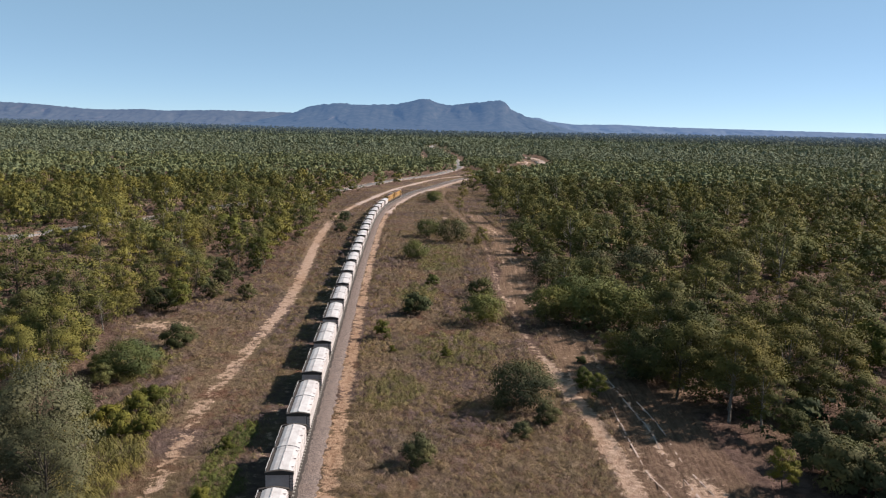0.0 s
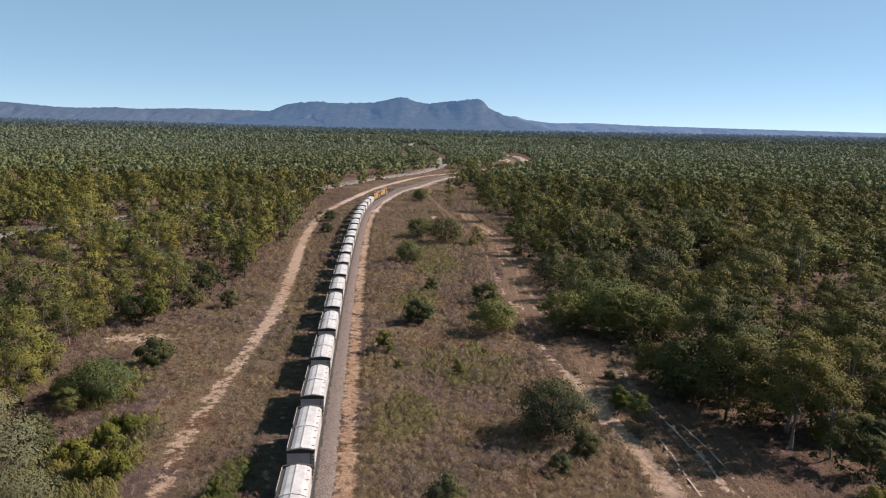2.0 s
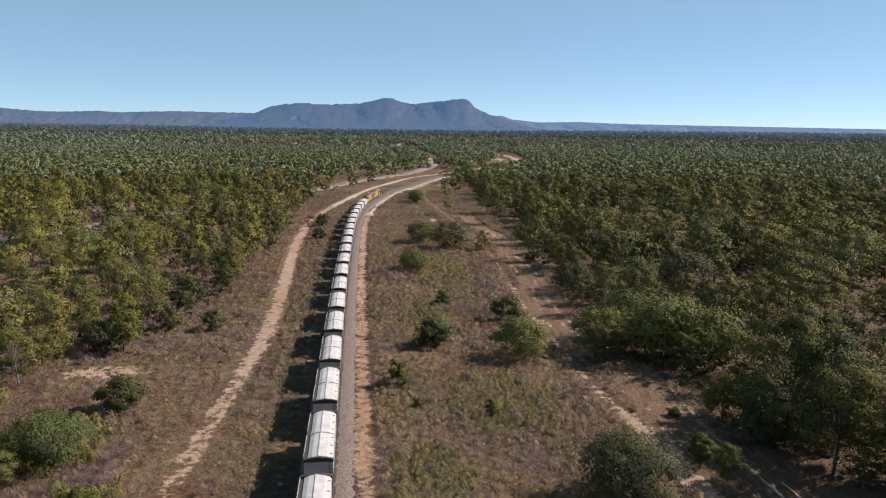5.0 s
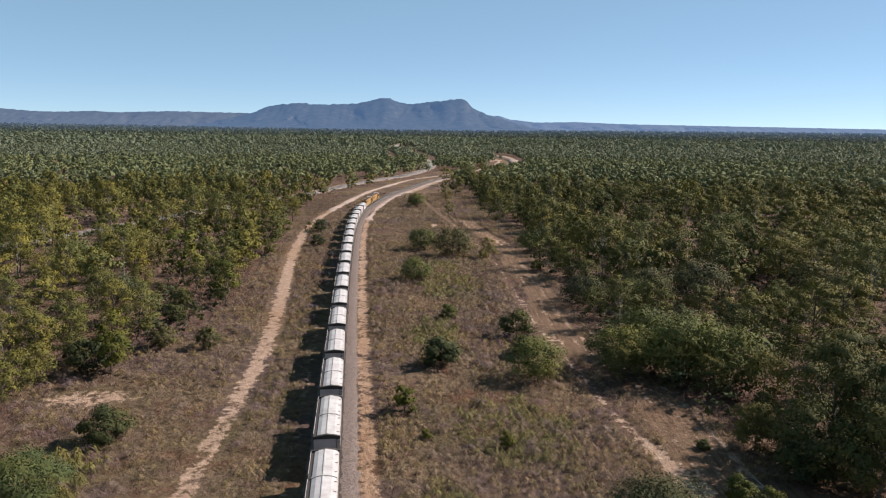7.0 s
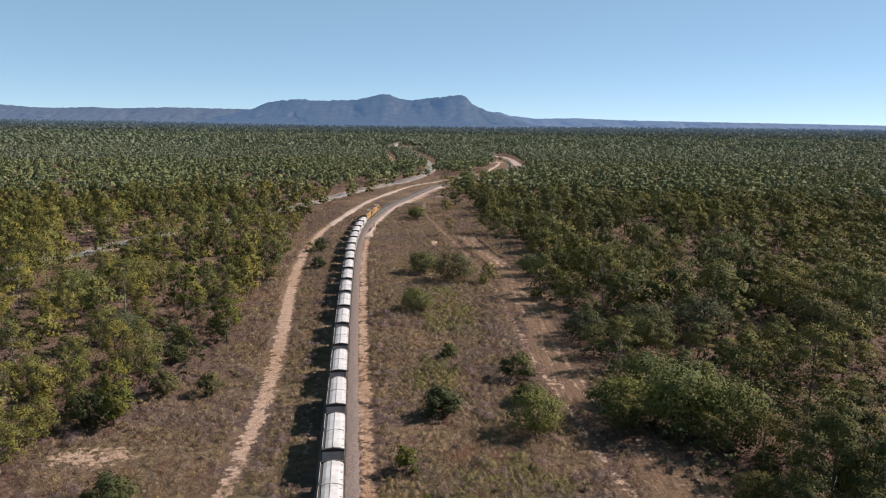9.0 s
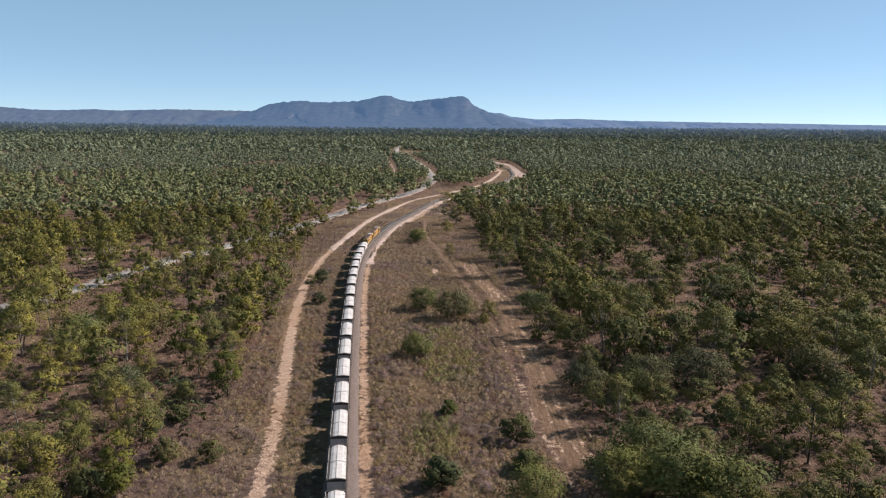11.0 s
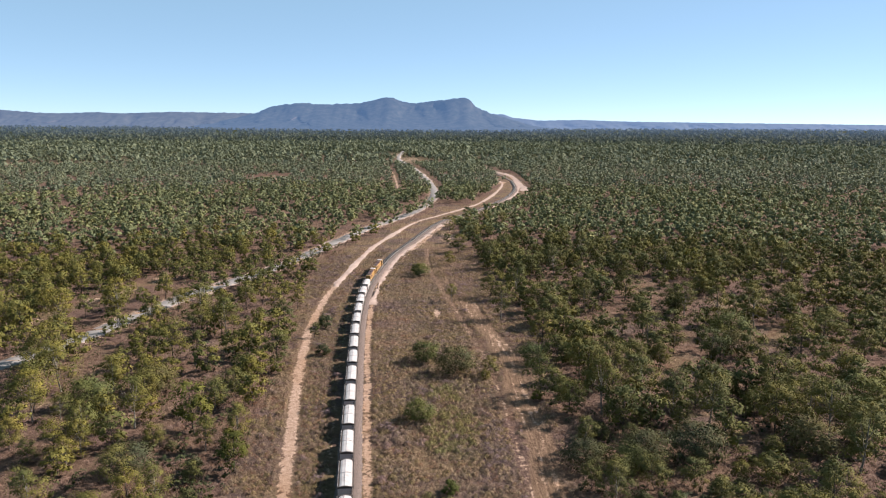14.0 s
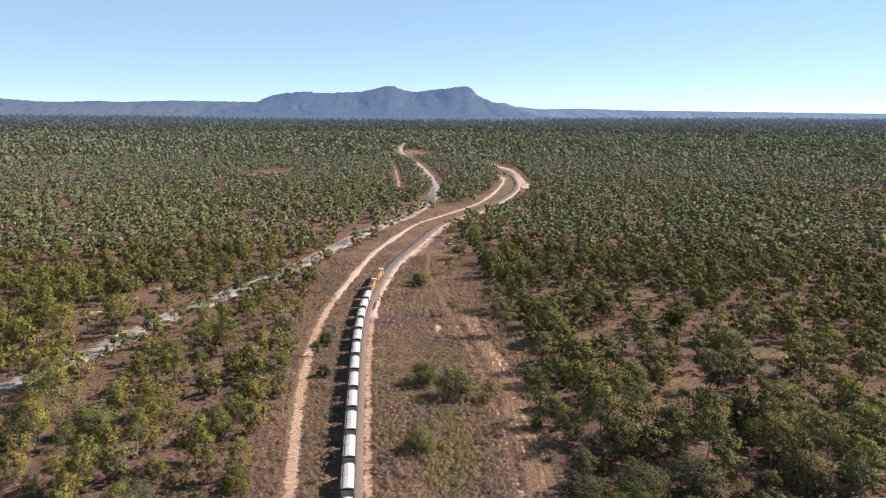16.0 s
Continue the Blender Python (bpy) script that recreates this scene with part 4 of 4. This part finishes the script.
woods("remote_woods", "eucalyptus woodland stretching over the plain", 800, 1250, 7.6, 12, LOWER, HAZED_FAR_LEAF, None, (0.65, 1.05))
woods("distant_woods", "closed woodland canopy towards the ranges", 1250, 2400, 12.3, 9, TINY, HAZED_FAR_LEAF, None, (0.42, 0.72))
# distance haze put in as bluish emission, stronger ring by ring
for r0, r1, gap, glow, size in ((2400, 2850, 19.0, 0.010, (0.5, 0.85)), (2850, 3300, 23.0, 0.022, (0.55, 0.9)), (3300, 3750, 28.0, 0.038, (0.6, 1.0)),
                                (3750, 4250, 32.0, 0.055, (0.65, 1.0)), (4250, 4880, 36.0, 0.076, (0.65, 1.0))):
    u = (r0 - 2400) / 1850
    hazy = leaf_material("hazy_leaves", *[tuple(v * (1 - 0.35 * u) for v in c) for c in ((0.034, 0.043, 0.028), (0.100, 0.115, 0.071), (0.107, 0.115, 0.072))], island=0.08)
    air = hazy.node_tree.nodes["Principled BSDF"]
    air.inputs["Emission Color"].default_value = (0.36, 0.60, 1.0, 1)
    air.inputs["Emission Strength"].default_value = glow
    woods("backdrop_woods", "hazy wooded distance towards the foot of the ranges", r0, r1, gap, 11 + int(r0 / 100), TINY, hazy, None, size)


# ---- grass ----
STRAW = leaf_material("straw_grass", (0.140, 0.097, 0.064), (0.261, 0.194, 0.134), (0.231, 0.157, 0.107), vary=0.35)
DULL = leaf_material("dull_grass", (0.095, 0.062, 0.053), (0.183, 0.126, 0.107), (0.158, 0.105, 0.084), vary=0.35)
OLIVE = leaf_material("olive_grass", (0.071, 0.059, 0.030), (0.153, 0.125, 0.069), (0.159, 0.124, 0.072), vary=0.35)
RUSSET = leaf_material("russet_grass", (0.085, 0.046, 0.031), (0.160, 0.093, 0.064), (0.139, 0.075, 0.051), vary=0.35)
DRY_LEAF = leaf_material("dry_scrub", (0.084, 0.057, 0.045), (0.179, 0.126, 0.097), (0.154, 0.108, 0.077), vary=0.35)
PURPLE = leaf_material("grey_twigs", (0.077, 0.051, 0.054), (0.171, 0.118, 0.123), (0.156, 0.107, 0.108), vary=0.35)


def field(x, y, size, phase):
    """A smooth uneven field, about -1 to 1, whose patches are that many metres wide."""
    k = 2.2 / size
    a = np.sin(x * k + phase + 1.9 * np.sin(y * k * 0.61 + phase * 1.7)) * np.sin(y * k * 0.83 + 1.6 * np.sin(x * k * 0.57 + phase))
    return 0.72 * a + 0.4 * np.sin(x * k * 2.7 + 2 * np.sin(y * k * 2.1)) * np.sin(y * k * 2.3 + phase)


def tussocks(name, label, count, seed, mat, tall, wide, blades, thin, test, area=(-66, 30, 46, 420), droop=1.0):
    """Clumps of arching blades, each on its own foot; the clumps further off are broader."""
    g = np.random.default_rng(seed)
    xa, xb, ya, yb = area
    y = ya + (yb - ya) * g.uniform(size=count) ** 1.7
    x = g.uniform(xa, xb, count)
    keep = test(x, y, g)
    x, y = x[keep], y[keep]
    m = len(x)
    S = g.uniform(0.5, 1.3, m) * (1 + np.clip((y - 110) / 260, 0, 0.5))
    k = m * blades
    X, Y, S = np.repeat(x, blades), np.repeat(y, blades), np.repeat(S, blades)
    a = np.tile(np.arange(blades) * 2.4, m) + g.uniform(0, 0.9, k) + X * 7
    ca, sa = np.cos(a), np.sin(a)
    r0, r1 = g.uniform(0.0, 0.55, k), g.uniform(0.6, 1.15, k)
    lift = g.uniform(0.8, 1.15, k) * (1 - 0.55 * np.clip((Y - 190) / 90, 0, 1))
    z0, z1 = tall * S * lift * (1 - r0 ** 2), tall * S * lift * np.maximum(1 - droop * r1 ** 2, -0.1)
    w = thin * S * g.uniform(0.6, 1.4, k) * (0.42 + 0.58 * np.clip((Y - 60) / 90, 0, 1))
    mid = (r0 + r1) / 2
    A = np.c_[X + ca * r0 * wide * S, Y + sa * r0 * wide * S, z0]
    C = np.c_[X + ca * r1 * wide * S, Y + sa * r1 * wide * S, z1]
    side = np.c_[-sa * w, ca * w, np.zeros(k)]
    v = np.stack([A - side, C, A + side], 1)
    slope = np.minimum(0.7, 1.2 * mid * tall / wide)
    up = np.c_[ca * slope, sa * slope, np.ones(k)] + g.normal(0, 0.16, (k, 3))
    ob = new(name, fast_mesh(name, v.reshape(-1, 3), np.arange(k * 3).reshape(-1, 3), mat, np.repeat(up, 3, 0)))
    tagged(ob, label, "grass", kind="stuff")


def meadow(x, y):
    """Open ground away from ballast, wheel tracks and bare patches."""
    clear = (np.abs(DIRT.off(x, y)) > 2.0) & ((RAIL.off(x, y) > 5.2) | (RAIL.off(x, y) < -3.8)) & (np.abs(RIGHT_TRACK.off(x, y)) > 1.0)
    clear &= ~(RIGHT_TRACK_B.inside(y) & (np.abs(RIGHT_TRACK_B.off(x, y)) < 2.9))
    clear &= ~((x > 19.2) & (x < 30) & (y < 100))
    for bx, by, rx, ry, worn in BARE:
        clear &= ((x - bx) / rx) ** 2 + ((y - by) / ry) ** 2 > 0.8
    return clear


def right_side(x, y):
    return RAIL.off(x, y) > 5


def within(x, y, *spots):
    """Inside one of some ellipses (x, y, half width, half length)."""
    inside = np.zeros(len(x), bool)
    for cx, cy, rx, ry in spots:
        inside |= ((x - cx) / rx) ** 2 + ((y - cy) / ry) ** 2 < 1 + 0.5 * np.sin(x * 1.3) * np.sin(y * 0.9)
    return inside


YELLOW_SPOTS = ((-7, 210, 5, 6), (-6, 188, 6, 12), (-9, 150, 4, 9), (0, 112, 6, 9), (-8, 92, 4, 7))
GREY_SPOTS = ((4, 183, 5, 14), (9.5, 114, 3, 6), (3.5, 127, 4, 4), (-31, 112, 2.6, 15), (-3, 137, 4, 5), (0, 82, 4, 5), (-12, 205, 3, 8))
GREENISH = leaf_material("greenish_grass", (0.083, 0.064, 0.031), (0.226, 0.167, 0.084), (0.213, 0.147, 0.084), vary=0.35)
tussocks("straw_grass", "clumps of straw-coloured dry grass", 38000, 201, STRAW, 0.52, 0.6, 26, 0.032,
         lambda x, y, g: meadow(x, y) & (forest(x, y) < 0.5) & (field(x, y, 16, 0.4) > g.uniform(-0.75, 0.55, len(x))) & (right_side(x, y) | (g.uniform(size=len(x)) < 0.35)))
tussocks("olive_grass", "clumps of olive-green grass", 30000, 204, GREENISH, 0.54, 0.64, 26, 0.032,
         lambda x, y, g: meadow(x, y) & (forest(x, y) < 0.5) & (field(x, y, 22, 2.6) > g.uniform(-0.5, 0.5, len(x))) & (right_side(x, y) | (g.uniform(size=len(x)) < 0.45)))
tussocks("russet_grass", "clumps of reddish dry grass", 24000, 203, RUSSET, 0.42, 0.6, 10, 0.042,
         lambda x, y, g: meadow(x, y) & (field(x, y, 20, 4.1) > g.uniform(-0.5, 0.6, len(x))))
tussocks("dull_grass", "clumps of greyed dead grass", 34000, 202, DULL, 0.45, 0.62, 11, 0.042,
         lambda x, y, g: meadow(x, y) & (field(x, y, 14, 5.3) > g.uniform(-0.6, 0.5, len(x))) & (forest(x, y) < g.uniform(size=len(x)) + 0.3))
tussocks("grey_scrub", "leafless greyish twigs of low scrub", 9000, 302, PURPLE, 0.9, 1.0, 30, 0.035,
         lambda x, y, g: meadow(x, y) & (forest(x, y) < 0.5) & ((field(x, y, 18, 3.3) > g.uniform(0.15, 0.6, len(x))) | within(x, y, *GREY_SPOTS)), droop=0.4)
tussocks("dry_scrub", "low brownish dry scrub in the clearing", 7000, 301, DRY_LEAF, 0.8, 0.9, 28, 0.04,
         lambda x, y, g: meadow(x, y) & (forest(x, y) < 0.5) & (field(x, y, 15, 0.9) > g.uniform(0.0, 0.6, len(x))), droop=0.5)
YELLOW_GRASS = leaf_material("yellow_grass", (0.080, 0.072, 0.030), (0.197, 0.169, 0.074), (0.184, 0.148, 0.070), vary=0.35)
tussocks("yellow_grass", "clumps of tall yellow-green grass in the clearing", 14000, 404, YELLOW_GRASS, 0.66, 0.72, 20, 0.036,
         lambda x, y, g: meadow(x, y) & within(x, y, *YELLOW_SPOTS), (-20, 12, 70, 225))
tussocks("short_grass", "short olive grass beside the railway", 26000, 205, OLIVE, 0.16, 0.42, 9, 0.05,
         lambda x, y, g: (RAIL.off(x, y) < -3.4) & (DIRT.off(x, y) > 2.0) & (g.uniform(size=len(x)) < 0.85), (-50, -12, 46, 300))


tussocks("woodland_grass", "thin straw-coloured grass between the trees", 42000, 206, DULL, 0.42, 0.75, 8, 0.075,
         lambda x, y, g: meadow(x, y) & (forest(x, y) > 0.5) & (np.abs(x) < 0.62 * y + 10) & (field(x, y, 24, 1.1) > g.uniform(-0.9, 0.7, len(x))), (-170, 170, 70, 330))


# ---- tall herbs ----
YELLOW_HERB = leaf_material("yellow_herbs", (0.066, 0.059, 0.018), (0.189, 0.164, 0.054), (0.176, 0.144, 0.057), vary=0.5)
GREEN_HERB = leaf_material("green_herbs", (0.043, 0.049, 0.013), (0.141, 0.148, 0.043), (0.148, 0.138, 0.046), vary=0.5)
tussocks("yellow_herbs", "tall yellow-green grass at the wood's edge", 5000, 401, YELLOW_HERB, 0.9, 0.85, 22, 0.055,
         lambda x, y, g: meadow(x, y) & within(x, y, (-37, 76, 5, 13), (-44, 98, 4, 7), (-33, 66, 3, 8)), (-52, -28, 55, 108))
tussocks("green_herbs", "fresh green herbs beside the sandy track", 1500, 403, GREEN_HERB, 0.6, 0.8, 24, 0.05,
         lambda x, y, g: meadow(x, y) & within(x, y, (-22.6, 73, 1.6, 9), (-20.8, 62, 2.0, 6)), (-27, -17, 54, 84))

# ---- the train ----
RAIL_TOP = 0.75
PITCH = 13.6


def bogie(parent, y):
    b = part("bogie", boxes((-0.98, y - 1.45, 0.50, -0.84, y + 1.45, 0.74), (0.84, y - 1.45, 0.50, 0.98, y + 1.45, 0.74),
                            (-0.95, y - 0.18, 0.52, 0.95, y + 0.18, 0.86), bevel=0.02), DARK_STEEL, parent)
    for dy in (-0.9, 0.9):
        for sx in (-0.56, 0.56):
            part("wheel", wheel_shape(0.43, 0.13, sx, y + dy, 0.43), RAIL_STEEL, b)
    return b


def build_wagon():
    """A covered mineral hopper: vertical sides, two white ridged lids, a dark rim and a walkway along one side."""
    w = new("hopper_wagon")
    w.empty_display_size = 1
    L, W = 5.25, 1.22
    # last two boxes: skirts added to stop sun passing under the wagon
    part("underframe", boxes((-0.28, -6.3, 0.80, 0.28, 6.3, 1.10), (-1.15, -6.3, 0.92, 1.15, -6.05, 1.12), (-1.15, 6.05, 0.92, 1.15, 6.3, 1.12),
                             (-1.18, -5.2, 0.95, -1.02, 5.2, 1.13), (1.02, -5.2, 0.95, 1.18, 5.2, 1.13), (-1.0, -2.7, 0.30, -0.9, 2.7, 0.9), (0.9, -2.7, 0.30, 1.0, 2.7, 0.9), bevel=0.02), DARK_STEEL, w)
    part("body", prism([(-0.95, 0.78), (0.95, 0.78), (W, 1.15), (W, 2.72), (-W, 2.72), (-W, 1.15)], -L + 0.05, L - 0.05), BODY_GREY, w, "grey painted steel hopper body")
    for y in (-L, L):
        s = 1 if y > 0 else -1
        part("end_wall", boxes((-W + 0.02, y - 0.05, 1.0, W - 0.02, y + 0.05, 2.74), bevel=0.01), END_BROWN, w, "grimy brown end wall")
        part("end_rim", prism([(-W - 0.06, 2.66), (W + 0.06, 2.66), (W + 0.06, 2.90), (0.75, 3.02), (0.05, 3.09), (-0.62, 3.02), (-W - 0.06, 2.90)], y - 0.13, y + 0.13), DARK_STEEL, w, "dark steel rim")
        part("end_platform", boxes((-1.2, y + s * 0.08 if s > 0 else y - 0.95, 1.10, 1.2, y + 0.95 if s > 0 else y - 0.08, 1.16)), DARK_STEEL, w)
        part("coupler", boxes((-0.14, min(s * 6.1, s * 6.78), 0.72, 0.14, max(s * 6.1, s * 6.78), 0.98), bevel=0.03), DARK_STEEL, w)
        part("ladder", boxes((W - 0.34, y + s * 0.07, 1.15, W - 0.30, y + s * 0.11, 2.8), (W - 0.02, y + s * 0.07, 1.15, W + 0.02, y + s * 0.11, 2.8),
                             *[(W - 0.34, y + s * 0.07, z, W, y + s * 0.10, z + 0.03) for z in (1.4, 1.7, 2.0, 2.3, 2.6)]), DARK_STEEL, w)
    for k in range(9):
        y = -4.6 + k * 1.15
        for sx in (-1, 1):
            part("side_rib", boxes((sx * W - 0.02, y - 0.05, 1.2, sx * W + 0.02, y + 0.05, 2.70)), BODY_GREY, w)
    for y0, y1 in ((-L + 0.16, -0.12), (0.12, L - 0.16)):
        lid = part("lid", prism([(-0.92, 2.72), (1.14, 2.72), (1.14, 2.84), (0.72, 3.00), (0.08, 3.10), (-0.02, 3.10), (-0.56, 3.00), (-0.92, 2.84)], y0, y1), WHITE_LID, w, "white ridged lid")
        part("ridge_strip", boxes((-0.06, y0 + 0.05, 3.09, 0.06, y1 - 0.05, 3.14), bevel=0.01), WHITE_LID, lid)
        for k in range(3):
            y = y0 + 0.8 + k * (y1 - y0 - 1.6) / 2
            part("latch", boxes((0.92, y - 0.04, 2.90, 1.18, y + 0.04, 2.96), bevel=0.01), END_BROWN, lid, "grey steel latch")
    part("cross_band", prism([(-0.96, 2.72), (1.17, 2.72), (1.17, 2.90), (0.74, 3.06), (0.03, 3.16), (-0.58, 3.06), (-0.96, 2.90)], -0.14, 0.14), WHITE_LID, w)
    part("walkway", boxes((-W - 0.04, -L + 0.2, 2.70, -0.93, L - 0.2, 2.76)), DARK_STEEL, w, "dark grated walkway")
    part("walkway_rail", boxes((-W - 0.04, -4.9, 2.98, -W, -0.5, 3.02), (-W - 0.04, 0.5, 2.98, -W, 4.9, 3.02),
                               *[(-W - 0.04, y, 2.70, -W, y + 0.04, 3.0) for y in (-4.9, -2.7, -0.54, 0.5, 2.7, 4.86)]), WHITE_LID, w)
    for y in (-4.5, 4.5):
        bogie(w, y)
    return tagged(w, "grey covered hopper wagon with white ridged lids", "railway wagon", "wagons of the train")


def build_loco():
    """A diesel locomotive: yellow cab and long hood, dark roof gear, black frame and two bogies."""
    w = new("diesel_locomotive")
    part("frame", boxes((-1.35, -9.6, 0.95, 1.35, 9.6, 1.30), (-0.9, -2.6, 0.45, 0.9, 2.6, 0.95), bevel=0.03), DARK_STEEL, w)
    part("long_hood", prism([(-0.95, 1.30), (0.95, 1.30), (0.95, 3.45), (0.70, 3.65), (-0.70, 3.65), (-0.95, 3.45)], -8.6, 5.0), YELLOW, w, "yellow hood")
    part("cab", prism([(-1.32, 1.30), (1.32, 1.30), (1.32, 3.35), (1.0, 3.80), (-1.0, 3.80), (-1.32, 3.35)], 5.0, 7.4), YELLOW, w, "yellow cab")
    part("cab_roof", prism([(-1.02, 3.79), (1.02, 3.79), (0.9, 3.88), (-0.9, 3.88)], 5.05, 7.35), WHITE_LID, w, "pale roof panel")
    part("nose", prism([(-0.85, 1.30), (0.85, 1.30), (0.85, 2.55), (0.6, 2.72), (-0.6, 2.72), (-0.85, 2.55)], 7.4, 9.1), MAROON, w, "maroon nose")
    for sx in (-0.95, 0.15):
        part("windscreen", boxes((sx, 7.40, 2.75, sx + 0.80, 7.43, 3.35)), GLASS_DARK, w)
    for sx in (-1.34, 1.31):
        part("side_window", boxes((sx, 5.6, 2.55, sx + 0.03, 6.9, 3.2)), GLASS_DARK, w)
    for y in (-6.9, -5.1):
        bm = wheel_shape(0.62, 0.14, 0, 0, 0, 16)
        bmesh.ops.transform(bm, matrix=Matrix.Translation((0, y, 3.70)) @ Matrix.Rotation(radians(90), 4, 'Y'), verts=bm.verts)
        part("roof_fan", bm, DARK_STEEL, w)
    part("hood_roof", prism([(-0.84, 3.58), (0.84, 3.58), (0.66, 3.71), (-0.66, 3.71)], -7.4, 4.2), MAROON, w, "dark maroon hood roof")
    part("exhaust", boxes((-0.35, -1.0, 3.62, 0.35, 0.4, 3.86), bevel=0.05), DARK_STEEL, w)
    part("radiator", boxes((-0.98, -8.0, 2.6, 0.98, -4.0, 3.3), bevel=0.02), MAROON, w, "maroon radiator panels")
    part("dynamic_brake", boxes((-0.8, 1.2, 3.60, 0.8, 3.8, 3.82), bevel=0.06), MAROON, w, "maroon brake housing")
    for sx in (-1.33, 1.29):
        part("handrail", boxes((sx, -9.0, 2.25, sx + 0.04, 4.9, 2.29), *[(sx, y, 1.3, sx + 0.04, y + 0.04, 2.27) for y in (-9, -6.2, -3.4, -0.6, 2.2, 4.8)]), WHITE_LID, w)
    for y in (-6.0, 6.0):
        b = part("bogie", boxes((-1.0, y - 2.2, 0.45, -0.84, y + 2.2, 0.80), (0.84, y - 2.2, 0.45, 1.0, y + 2.2, 0.80), (-0.9, y - 0.3, 0.5, 0.9, y + 0.3, 0.95), bevel=0.03), DARK_STEEL, w)
        for dy in (-1.6, 0, 1.6):
            for sx in (-0.56, 0.56):
                part("wheel", wheel_shape(0.48, 0.13, sx, y + dy, 0.48), RAIL_STEEL, b)
    for s in (-1, 1):
        part("coupler", boxes((-0.14, min(s * 9.5, s * 10.05), 0.72, 0.14, max(s * 9.5, s * 10.05), 0.98), bevel=0.03), DARK_STEEL, w)
    return tagged(w, "yellow diesel locomotive with dark roof gear and maroon panels", "locomotive", "locomotives of the train")


def on_rails(s):
    x, y, a = RAIL.at(s)
    return pose(x, y, RAIL_TOP, 0, 0, a)


HEAD = RAIL.s_at_y(115.0) + 5.25 + 47.1 + 15 * PITCH
loco = build_loco()
loco.matrix_world = on_rails(HEAD - 10.05)
copy_thing(loco, on_rails(HEAD - 30.2))
wagon = build_wagon()
first = HEAD - 40.3 - PITCH / 2
wagon.matrix_world = on_rails(first)
for k in range(1, 29):
    copy_thing(wagon, on_rails(first - k * PITCH))
